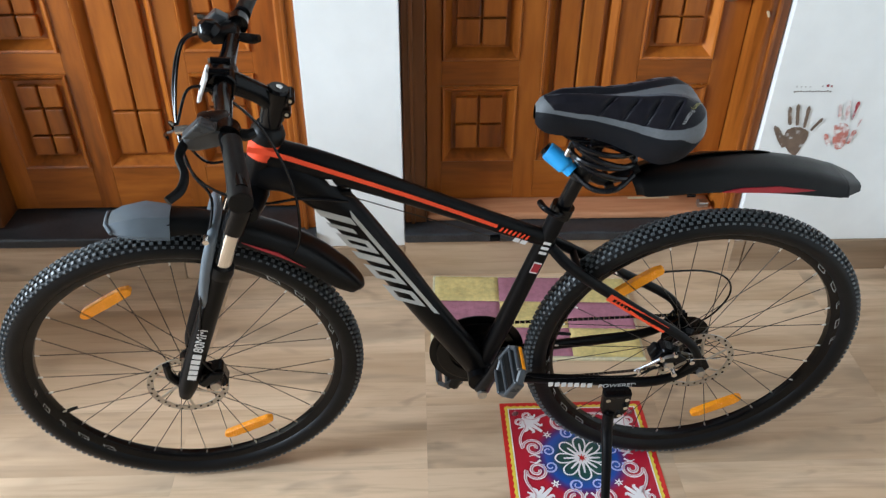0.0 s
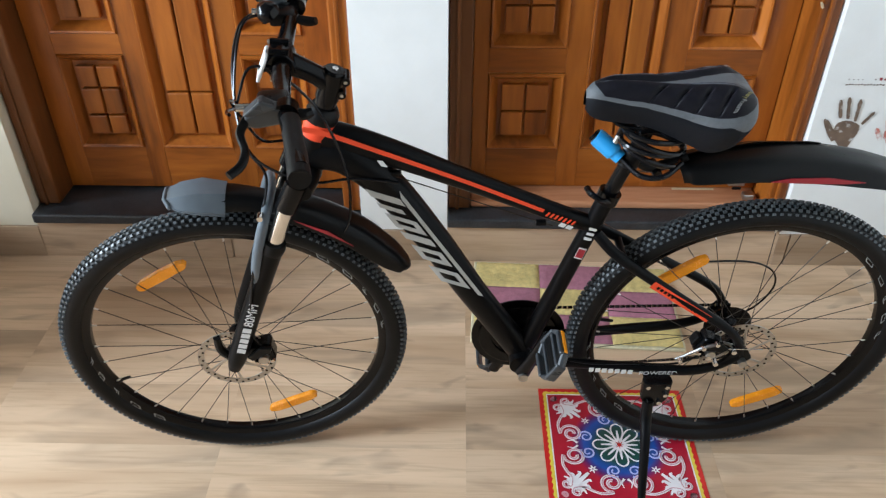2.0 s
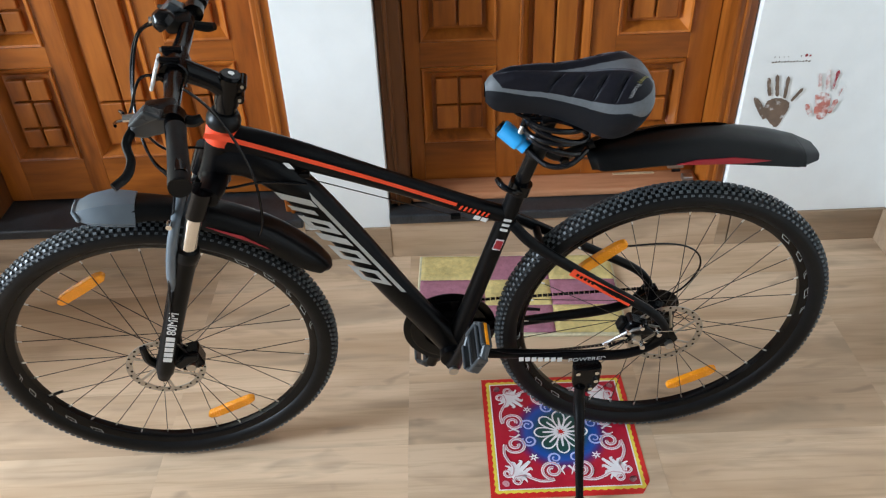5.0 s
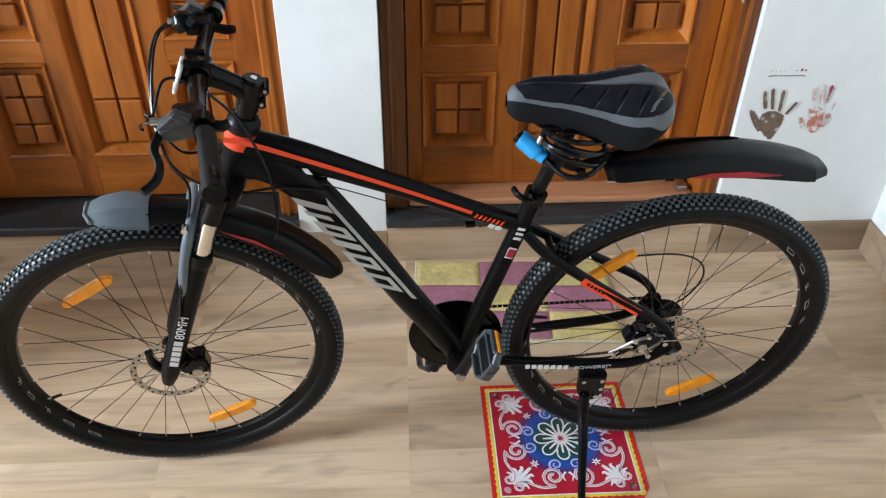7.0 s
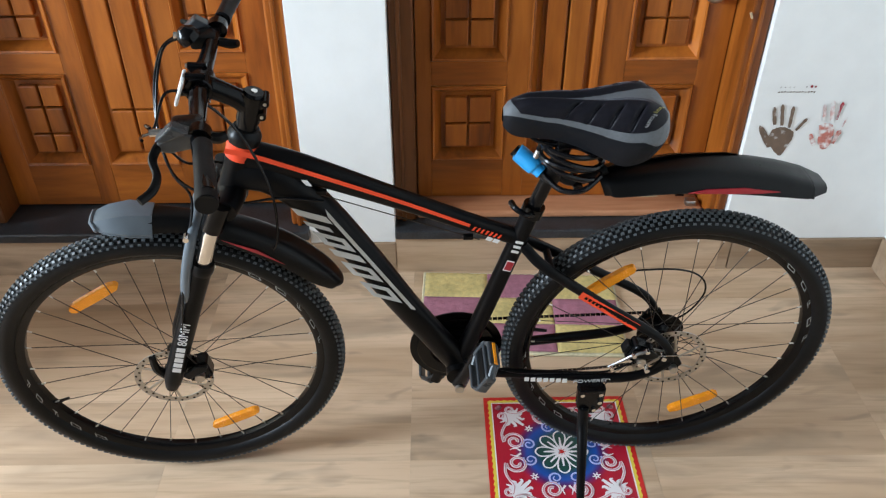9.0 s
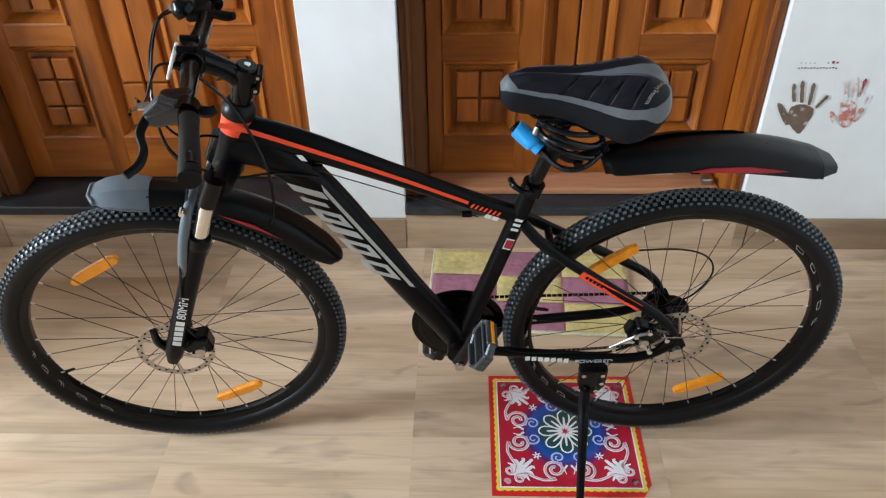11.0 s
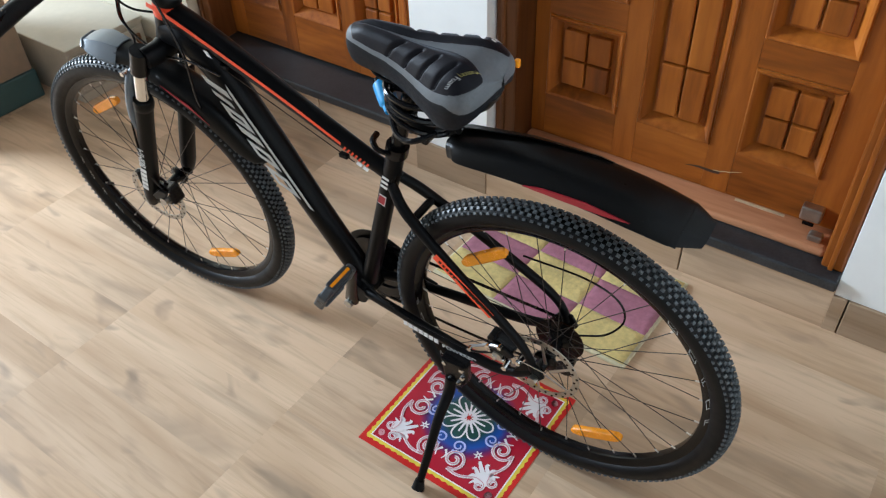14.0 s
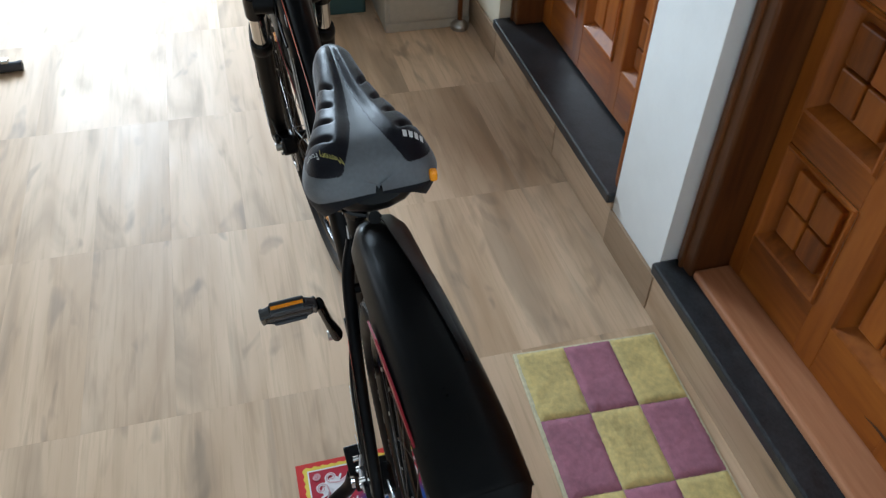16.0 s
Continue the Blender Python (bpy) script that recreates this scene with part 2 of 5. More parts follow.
M_DARKGREY = mat("dark grey cloth", (0.05, 0.05, 0.055), 0.9, vary=0.2)


for cloth, amount in ((M_FABRIC, 0.17), (M_SIDEFAB, 0.04), (M_GREYFAB, 0.18)):
    shader = cloth.node_tree.nodes["Principled BSDF"]
    shader.inputs["Sheen Weight"].default_value, shader.inputs["Sheen Roughness"].default_value = amount, 0.30
    shader.inputs["Sheen Tint"].default_value = (0.72, 0.84, 1.0, 1)


# ---- mesh helpers ----
def part(name, data, material, parent=None, label="", smooth=False, matrix=None):
    """Links a bmesh or (verts, faces) as one mesh object, under a thing or a part."""
    if isinstance(data, bpy.types.Mesh):
        me = data
    else:
        me = bpy.data.meshes.new(name)
        if isinstance(data, bmesh.types.BMesh):
            bmesh.ops.recalc_face_normals(data, faces=data.faces)
            data.to_mesh(me)
            data.free()
        else:
            me.from_pydata(*[list(data[0]), [], list(data[1])])
            bm = bmesh.new()
            bm.from_mesh(me)
            bmesh.ops.recalc_face_normals(bm, faces=bm.faces)
            bm.to_mesh(me)
            bm.free()
        for mm in (material if isinstance(material, (list, tuple)) else [material]):
            me.materials.append(mm)
        if smooth:
            for p in me.polygons:
                p.use_smooth = True
            me.set_sharp_from_angle(angle=radians(38))
    ob = new(name, me)
    if parent:
        ob.parent = parent
    if matrix is not None:
        ob.matrix_basis = matrix
    return tagged(ob, label)


def empty(name, matrix, label, category, group="", kind=""):
    ob = new(name)
    ob.matrix_basis = matrix
    ob.empty_display_size = 0.05
    return tagged(ob, label, category, group, kind)


def box(x0, x1, y0, y1, z0, z1, bevel=0.003, seg=2):
    bm = bmesh.new()
    bmesh.ops.create_cube(bm, size=1)
    for v in bm.verts:
        v.co = Vector((x0 + (v.co.x + 0.5) * (x1 - x0), y0 + (v.co.y + 0.5) * (y1 - y0), z0 + (v.co.z + 0.5) * (z1 - z0)))
    if bevel:
        bmesh.ops.bevel(bm, geom=bm.edges[:], offset=bevel, segments=seg, affect="EDGES", profile=0.5)
    return bm


def smooth_line(pts, n=8):
    """Catmull-Rom through points of any width (x, y, z, extras...)."""
    P = [np.array(p, float) for p in pts]
    if len(P) == 2:
        return [P[0] + (P[1] - P[0]) * i / n for i in range(n + 1)]
    P = [2 * P[0] - P[1]] + P + [2 * P[-1] - P[-2]]
    out = []
    for i in range(1, len(P) - 2):
        a, b, c, d = P[i - 1:i + 3]
        for k in range(n):
            t = k / n
            out.append(0.5 * (2 * b + (c - a) * t + (2 * a - 5 * b + 4 * c - d) * t * t + (3 * b - a - 3 * c + d) * t ** 3))
    return out + [P[-2]]


def tube(pts, seg=12, n=8, flat=1.0, bm=None, straight=False):
    """A tube through rows (x, y, z, radius); flat squeezes it sideways (along y)."""
    bm = bm or bmesh.new()
    rows = [np.array(p, float) for p in pts] if straight else smooth_line(pts, n)
    C = [Vector(r[:3]) for r in rows]
    rings, side = [], None
    for i, c in enumerate(C):
        d = (C[min(i + 1, len(C) - 1)] - C[max(i - 1, 0)]).normalized()
        if side is None:
            side = Vector((0, 1, 0)) if abs(d.y) < 0.9 else Vector((1, 0, 0))
        side = (side - d * side.dot(d)).normalized()
        up = d.cross(side)
        r = rows[i][3]
        rings.append([bm.verts.new(c + side * (math.cos(a) * r * flat) + up * (math.sin(a) * r)) for a in (2 * math.pi * k / seg for k in range(seg))])
    for a, b in zip(rings, rings[1:]):
        for k in range(seg):
            bm.faces.new((a[k], a[(k + 1) % seg], b[(k + 1) % seg], b[k]))
    bm.faces.new(rings[0][::-1])
    bm.faces.new(rings[-1])
    return bm


def revolve(profile, n=64, bm=None):
    """Turns a closed loop of (radius, y) about the y axis."""
    bm = bm or bmesh.new()
    rings = []
    for i in range(n):
        a = 2 * math.pi * i / n
        rings.append([bm.verts.new((r * math.cos(a), y, r * math.sin(a))) for r, y in profile])
    k = len(profile)
    for i in range(n):
        p, q = rings[i], rings[(i + 1) % n]
        for j in range(k):
            bm.faces.new((p[j], p[(j + 1) % k], q[(j + 1) % k], q[j]))
    return bm


def rod(a, b, r, seg=10, bm=None):
    return tube([(*a, r), (*b, r)], seg, 1, bm=bm, straight=True)


def prism(outline, y0, y1, bevel=0.0):
    """A plate: outline in x, z, drawn out along y."""
    bm = bmesh.new()
    f = bm.faces.new([bm.verts.new((x, y0, z)) for x, z in outline])
    g = bmesh.ops.extrude_face_region(bm, geom=[f])["geom"]
    for v in g:
        if isinstance(v, bmesh.types.BMVert):
            v.co.y = y1
    if bevel:
        bmesh.ops.bevel(bm, geom=bm.edges[:], offset=bevel, segments=2, affect="EDGES", profile=0.5)
    return bm


def lettering(name, text, size, material, parent, matrix, label=""):
    cu = bpy.data.curves.new(name, "FONT")
    cu.body, cu.size, cu.extrude, cu.align_x, cu.align_y = text, size, 0.0003, "CENTER", "CENTER"
    tmp = bpy.data.objects.new(name, cu)
    scene.collection.objects.link(tmp)
    bpy.context.view_layer.update()
    me = bpy.data.meshes.new_from_object(tmp.evaluated_get(bpy.context.evaluated_depsgraph_get()))
    bpy.data.objects.remove(tmp)
    me.materials.clear()
    me.materials.append(material)
    return part(name, me, material, parent, label, matrix=matrix)


def facing_south(x, y, z, turn=0.0, lean=0.0):
    """Lettering that faces -y, turned clockwise-negative in its own plane (degrees)."""
    return pose(x, y, z, 90 + lean, 0, 0) @ pose(0, 0, 0, 0, 0, turn)


# ---- the room ----
X0, X1, Y0, Y1, H = -5.1, 1.10, -3.0, 0.735, 3.0
FACE = Y1                     # the wall with the doors
DOORS = ((-1.692, -0.688), (-0.426, 0.587))


def plain(name, bm, m, label, category, kind="structure"):
    return tagged(part(name, bm, m), label, category, kind=kind)


plain("ground", box(X0 - 0.3, X1 + 0.3, Y0 - 0.3, 1.4, -0.12, -0.004, 0), M_GROUT, "brown cement grout bed under the floor tiles", "floor")
plain("ceiling", box(X0 - 0.2, X1 + 0.2, Y0 - 0.2, 1.3, H, H + 0.15, 0), M_CEIL_LOWBOUNCE, "plain unseen ceiling, its colour darkened to cut bounce light", "ceiling")
plain("wall_east", box(X1, X1 + 0.2, Y0 - 0.2, 1.3, -0.1, H, 0), M_WALL, "plain pale side wall meeting the white wall", "wall")
plain("wall_back", box(X0, X1, 1.25, 1.4, -0.1, H, 0), M_WALL, "plain wall behind the doors", "wall")


def wall_with_hole(name, axis, at, thick, lo, hi, hole, label, m=None):
    a0, a1, z0, z1 = hole
    bm = bmesh.new()
    for u0, u1, v0, v1 in ((lo, a0, -0.1, H), (a1, hi, -0.1, H), (a0, a1, -0.1, z0), (a0, a1, z1, H)):
        piece = box(at, at + thick, u0, u1, v0, v1, 0) if axis == "x" else box(u0, u1, at, at + thick, v0, v1, 0)
        tmp = bpy.data.meshes.new("t")
        piece.to_mesh(tmp)
        piece.free()
        bm.from_mesh(tmp)
        bpy.data.meshes.remove(tmp)
    plain(name, bm, m or M_WALL, label, "wall")


wall_with_hole("wall_west", "x", X0 - 0.2, 0.2, Y0 - 0.2, 1.3, WINDOW_W, "plain unseen end wall, darkened to cut bounce, with a tall bright opening", M_LOWBOUNCE)
wall_with_hole("wall_south", "y", Y0 - 0.2, 0.2, X0, X1, ADDED_WINDOW_S, "plain unseen long wall, darkened to cut bounce, with an added window", M_LOWBOUNCE)

for nm, xa, xb, lb in (("wall_pier", -0.688, -0.426, "narrow white pier between the two doors"),
                       ("wall_north_west", X0, -1.692, "cream painted wall beside the doors"),
                       ("wall_north_east", 0.587, X1, "white painted wall with faint scuffs and two paint prints")):
    plain(nm, box(xa, xb, FACE, 1.25, 0.112, H, 0.0015), M_CREAMW if xa == X0 else M_WALL, lb, "wall")
for xa, xb in DOORS:
    plain("wall_lintel", box(xa, xb, FACE, 1.25, 2.32, H, 0), M_WALL, "white wall above a door", "wall")

# skirting in darker tones of the floor tile's print: under the walls and as the riser below the granite steps
for xa, xb in ((X0, -2.3), (-2.295, -1.692), (-0.688, -0.426), (0.587, 0.62), (0.624, X1)):
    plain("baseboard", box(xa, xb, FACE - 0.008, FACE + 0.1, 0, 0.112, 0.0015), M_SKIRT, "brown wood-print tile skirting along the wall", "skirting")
for xa, xb in ((-1.692, -1.1), (-1.096, -0.688), (-0.426, 0.2), (0.204, 0.587)):
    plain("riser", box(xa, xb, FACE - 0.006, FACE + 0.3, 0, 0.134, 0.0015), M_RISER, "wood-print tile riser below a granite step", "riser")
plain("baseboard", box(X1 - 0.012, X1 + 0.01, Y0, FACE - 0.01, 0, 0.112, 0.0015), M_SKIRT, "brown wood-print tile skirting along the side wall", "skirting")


# ---- doors ----
def door(name, x0, x1, label, sill, cols, rows, blocks):
    d = empty(name, pose(0, 0, 0), label, "door", kind="structure")
    z0, leaf_y = 0.155, 0.870
    part("step_slab", box(x0, x1, FACE - 0.022, 0.96, 0.134, 0.166, 0.006), M_GRANITE, d, "honed black granite step")
    fl, fr, ft = x0 + 0.068, x1 - 0.055, 2.26
    # The left post takes a darker wood colour than the right post.
    part("frame", box(x0 + 0.002, fl, 0.775, 0.93, 0.166, 2.32, 0.006), M_JAMB, d, "varnished side post, darker than the right one")
    part("frame", box(fr, x1 - 0.002, 0.755, 0.93, 0.166, 2.32, 0.006), M_DOOR, d)
    part("frame_bead", box(fr + 0.018, fr + 0.030, 0.748, 0.760, 0.166, 2.32, 0.003), M_DOOR, d)
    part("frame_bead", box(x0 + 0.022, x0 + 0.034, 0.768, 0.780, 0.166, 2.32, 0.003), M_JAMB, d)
    part("frame", box(fl, fr, 0.775, 0.93, ft, 2.32, 0.006), M_DOORH, d)
    if sill:
        part("threshold", box(fl, fr, 0.780, 0.90, 0.166, 0.191, 0.010, 3), M_SILL, d, "worn pale timber threshold")
        zb = 0.193
    else:
        zb = 0.175
    yb = leaf_y + 0.038
    # stiles and muntins, then rails between them
    for xa, xb in ((fl + 0.003, cols[0][0]), (cols[0][1], cols[1][0]), (cols[1][1], cols[2][0]), (cols[2][1], fr - 0.003)):
        part("stile", box(xa, xb, leaf_y, yb, zb, ft - 0.004, 0.0012), M_DOOR, d)
    for ci, (xa, xb) in enumerate(cols):
        bands = [(zb, rows[0][0])] + ([(rows[i][1], rows[i + 1][0]) for i in range(len(rows) - 1)] if ci != 1 else []) + [(rows[-1][1], ft - 0.004)]
        for za, zc in bands:
            part("rail", box(xa, xb, leaf_y + 0.0006, yb, za, zc, 0.0012), M_DOORH, d)

    def panel(xa, xb, za, zc, xs, zs):
        bm = bmesh.new()
        ins, dep = 0.030, 0.027
        ring = []
        for k, dd in ((0.0, 0.0), (0.004, -0.006), (0.010, -0.004), (ins, dep)):
            ring.append([bm.verts.new(p) for p in ((xa + k, leaf_y + dd, za + k), (xb - k, leaf_y + dd, za + k), (xb - k, leaf_y + dd, zc - k), (xa + k, leaf_y + dd, zc - k))])
        for p, q in zip(ring, ring[1:]):
            for k in range(4):
                bm.faces.new((p[k], p[(k + 1) % 4], q[(k + 1) % 4], q[k]))
        bm.faces.new(ring[-1])
        pn = part("panel", bm, M_DOOR, d)
        gx, gz = xb - xa - 2 * ins - 0.016, zc - za - 2 * ins - 0.016
        for i in range(len(xs) - 1):
            for j in range(len(zs) - 1):
                a0, a1 = xa + ins + 0.008 + gx * xs[i], xa + ins + 0.008 + gx * xs[i + 1]
                b0, b1 = za + ins + 0.008 + gz * zs[j], za + ins + 0.008 + gz * zs[j + 1]
                part("raised_block", box(a0 + 0.003, a1 - 0.003, leaf_y + 0.010, leaf_y + dep + 0.004, b0 + 0.003, b1 - 0.003, 0.0042, 2), M_DOOR, pn)

    for za, zc in rows:
        panel(*cols[0], za, zc, (0, 0.5, 1), blocks)
        panel(*cols[2], za, zc, (0, 0.5, 1), blocks)
    hh = rows[-1][1] - rows[0][0]
    panel(*cols[1], rows[0][0], rows[-1][1], (0, 0.5, 1), (0, 0.085, 0.915, 1))
    return d


door_1 = door("door_1", *DOORS[0], "varnished teak panelled door above a black granite step", False,
              ((-1.552, -1.357), (-1.300, -1.082), (-1.022, -0.836)), [(0.317 + 0.360 * k, 0.616 + 0.360 * k) for k in range(5)], (0, 0.29, 0.68, 1))
door_2 = door("door_2", *DOORS[1], "varnished teak panelled door with a worn pale threshold", True,
              ((-0.312, -0.092), (-0.030, 0.175), (0.245, 0.455)), [(0.325 + 0.320 * k, 0.570 + 0.320 * k) for k in range(6)], (0, 0.48, 1))
for d in (door_2,):
    lt = part("latch_box", box(0.440, 0.492, 0.842, 0.872, 0.214, 0.254, 0.005), M_STEEL, d, "stainless floor latch at the foot of the door")
    part("latch_slot", box(0.452, 0.480, 0.836, 0.8415, 0.206, 0.216, 0.002), M_GLOSS, lt)
    part("keeper", box(0.478, 0.512, 0.800, 0.826, 0.191, 0.210, 0.004), M_STEEL, d)

lock_face = part("door_lock", tube([(0.462, 0.872, 0.848, 0.034), (0.462, 0.856, 0.848, 0.034), (0.462, 0.846, 0.848, 0.031), (0.462, 0.842, 0.848, 0.026)], 28, 3), M_STEEL, door_2, "round brushed steel lock", True)
part("keyhole", box(0.4605, 0.4635, 0.8405, 0.8425, 0.832, 0.842, 0), M_GLOSS, lock_face)
M_SCRAPE_GLINT = mat("raw scraped timber and painted glint", (0.50, 0.36, 0.22), 0.7, vary=0.2, scale=200)
M_SCUFF = mat("dark scuffed varnish", (0.055, 0.022, 0.010), 0.6, vary=0.3, scale=150)
scuff = [(0.125 + 0.149 * k / 8, 0.244 + 0.024 * (k / 8) ** 1.6 + 0.004 * math.sin(k)) for k in range(9)]
for nm, m, lift, half, k0, k1 in (("scuff_mark", M_SCUFF, 0.0, 0.0042, 0, 5), ("scrape_glint_mark", M_SCRAPE_GLINT, 0.005, 0.0016, 4, 6), ("scrape_glint_mark", M_SCRAPE_GLINT, 0.003, 0.0020, 6, 8)):
    vf = [(x, 0.8692 - d, z + lift + s2 * half * math.sin(math.pi * (k + 0.6) / 9.2)) for d in (0.0, 0.0008) for k, (x, z) in enumerate(scuff) for s2 in (-1, 1)]
    part(nm, (vf, [(18 + 2 * k, 20 + 2 * k, 21 + 2 * k, 19 + 2 * k) for k in range(k0, k1)]), m, door_2, "curved scrape on the bottom rail")
# Pale strip painted in as the highlight on the threshold's top edge.
part("scrape_glint_mark", box(0.275, 0.405, 0.858, 0.868, 0.1890, 0.1924, 0.0004), M_SCRAPE_GLINT, door_2, "highlight painted along the top of the threshold")

part("paint_chip", prism([(0.524, 0.822), (0.528, 0.824), (0.533, 0.812), (0.530, 0.808), (0.527, 0.814)], 0.7465, 0.757), M_SCRAPE_GLINT, door_2, "pale chip in the frame's edge")

# ---- floor tiles ----
floor = empty("floor", pose(0, 0, 0), "glazed wood-print porcelain floor tiles in beige and brown", "floor", kind="structure")
TS = 0.59
for i in range(-8, 3):
    for j in range(-5, 2):
        xa, ya = -0.37 + TS * i, -0.42 + 0.6 * j
        w, h = TS, 0.6
        xb, yb = min(xa + w, X1), min(ya + h, FACE + 0.02)
        xa, ya = max(xa, X0), max(ya, Y0)
        if xb - xa < 0.02 or yb - ya < 0.02:
            continue
        part("tile", box(xa + 0.0001, xb - 0.0001, ya + 0.0001, yb - 0.0001, -0.01, 0, 0), M_TILE, floor)

# ---- the bicycle ----
# Its own axes: x to the rear, y to its right, z up, from the floor below the rear axle.
BIKE = pose(0.193, 0.031, 0, 0, 0, 2.0) @ pose(0, 0, 0, 4.0, 0, 0)
R_TYRE, AXLE = 0.359, 0.359
FRONT_X = -1.054
AXIS_P, AXIS_D = Vector((-0.845, 0, 0.855)), Vector((0.326, 0, 0.945)).normalized()
STEER = Matrix.Translation(AXIS_P) @ Matrix.Rotation(radians(5.0), 4, AXIS_D) @ Matrix.Translation(-AXIS_P)

bicycle = empty("bicycle", BIKE, "satin black mountain bike with orange stripes, leaning on its kickstand", "bicycle")


def on_axis(z, fwd=0.0, y=0.0):
    """A point on the steering line at height z, moved forward of it."""
    return (AXIS_P.x + (z - AXIS_P.z) * AXIS_D.x / AXIS_D.z - fwd, y, z)


# frame
HT, HB = on_axis(0.905), on_axis(0.795)
part("head_tube", tube([(*HT, 0.027), (*on_axis(0.88), 0.026), (*on_axis(0.84), 0.025), (*on_axis(0.81), 0.027), (*HB, 0.029)], 20, 4), M_FRAME, bicycle, smooth=True)
part("head_band", tube([(*on_axis(0.908), 0.0279), (*on_axis(0.890), 0.0272), (*on_axis(0.872), 0.0266)], 20, 2), M_ORANGE, bicycle, "orange band round the head tube", smooth=True)
part("top_tube", tube([(-0.840, 0, 0.876, 0.029), (-0.74, 0, 0.843, 0.0265), (-0.57, 0, 0.769, 0.0205), (-0.41, 0, 0.697, 0.0185), (-0.325, 0, 0.662, 0.018)], 18, 8, 0.86), M_FRAME, bicycle, smooth=True)
part("down_tube", tube([(-0.850, 0, 0.838, 0.034), (-0.790, 0, 0.826, 0.036), (-0.722, 0, 0.761, 0.034), (-0.639, 0, 0.632, 0.032), (-0.564, 0, 0.501, 0.030), (-0.507, 0, 0.409, 0.029), (-0.452, 0, 0.322, 0.030)], 20, 8, 0.86), M_FRAME, bicycle, smooth=True)
part("gusset", tube([(-0.825, 0, 0.862, 0.028), (-0.755, 0, 0.838, 0.026), (-0.70, 0, 0.815, 0.014)], 14, 6, 0.7), M_FRAME, bicycle, smooth=True)
part("seat_tube", tube([(-0.450, 0, 0.315, 0.020), (-0.412, 0, 0.430, 0.0185), (-0.362, 0, 0.590, 0.0175), (-0.317, 0, 0.733, 0.0175)], 16, 6), M_FRAME, bicycle, smooth=True)
part("bottom_bracket", rod((-0.452, -0.040, 0.312), (-0.452, 0.040, 0.312), 0.026, 20), M_FRAME, bicycle, smooth=True)
for s in (-1, 1):
    part("seat_stay", tube([(-0.330, s * 0.014, 0.655, 0.011), (-0.285, s * 0.034, 0.614, 0.0115), (-0.17, s * 0.052, 0.532, 0.0105), (-0.06, s * 0.064, 0.456, 0.010), (-0.018, s * 0.068, 0.412, 0.009), (-0.004, s * 0.068, 0.372, 0.009)], 12, 8, 0.9), M_FRAME, bicycle, smooth=True)
    part("chain_stay", tube([(-0.445, s * 0.028, 0.316, 0.013), (-0.37, s * 0.040, 0.322, 0.012), (-0.22, s * 0.056, 0.322, 0.0125), (-0.11, s * 0.067, 0.322, 0.0125), (-0.05, s * 0.069, 0.337, 0.011), (-0.005, s * 0.069, 0.368, 0.010)], 12, 8, 0.8), M_FRAME, bicycle, smooth=True)
    part("dropout", prism([(-0.045, 0.350), (-0.02, 0.392), (0.006, 0.392), (0.020, 0.366), (0.004, 0.345)], s * 0.066, s * 0.074, 0.002), M_FRAME, bicycle)
part("stay_bridge", rod((-0.275, -0.036, 0.606), (-0.275, 0.036, 0.606), 0.008, 10), M_FRAME, bicycle, smooth=True)
part("seat_clamp", tube([(-0.3195, 0, 0.722, 0.0215), (-0.313, 0, 0.744, 0.0215)], 18, 1, straight=True), M_GLOSS, bicycle, smooth=True)
lever = part("clamp_lever", tube([(-0.318, -0.020, 0.735, 0.005), (-0.335, -0.030, 0.745, 0.005), (-0.352, -0.020, 0.752, 0.006), (-0.358, 0.0, 0.752, 0.006)], 8, 6), M_GLOSS, bicycle, smooth=True)
part("seat_post", tube([(-0.317, 0, 0.733, 0.0137), (-0.258, 0, 0.905, 0.0137)], 16, 1, straight=True), M_GLOSS, bicycle, smooth=True)

# decals on the frame
def side_patch(outline, y, thick=0.0008):
    return prism(outline, y, y - thick)


TT = ((-0.840, 0.880), (-0.325, 0.660))
def along_tt(f, up):
    x, z = TT[0][0] + (TT[1][0] - TT[0][0]) * f, TT[0][1] + (TT[1][1] - TT[0][1]) * f
    return (x + up * 0.36, z + up * 0.93)


def wrap_patch(name, line, half, m, lab, lift=0.0006, n=24):
    """A decal strip laid on the left flank of a tube: rows (x, z, reach in y, centre up, half height)."""
    verts, faces = [], []
    for i, (x, z, y, nx, nz) in enumerate(line):
        hw = half * (1 - 0.32 * i / (len(line) - 1))
        for k in (-1, 0, 1):
            yy = -(y + lift) * (1 - 0.10 * (k * half / 0.02) ** 2)
            verts.append((x + nx * k * hw, yy, z + nz * k * hw))
    for i in range(len(line) - 1):
        for k in range(2):
            a = i * 3 + k
            faces.append((a, a + 1, a + 4, a + 3))
    ob = part(name, (verts, faces), m, bicycle, lab)
    return ob


rows = smooth_line([(-0.858, 0.898, 0.0272), (-0.815, 0.886, 0.0268), (-0.74, 0.853, 0.0233), (-0.57, 0.776, 0.0178), (-0.435, 0.712, 0.0163)], 6)
wrap_patch("stripe", [(r[0], r[1], r[2], 0.36, 0.93) for r in rows], 0.0056, M_ORANGE, "long orange stripe on the top tube")
for k in range(7):
    f = 0.795 + k * 0.016
    a, b, c, d = along_tt(f, -0.004), along_tt(f + 0.007, -0.004), along_tt(f + 0.012, 0.006), along_tt(f + 0.005, 0.006)
    part("stripe_dash", side_patch([a, b, c, d], -0.0170), M_ORANGE, bicycle)
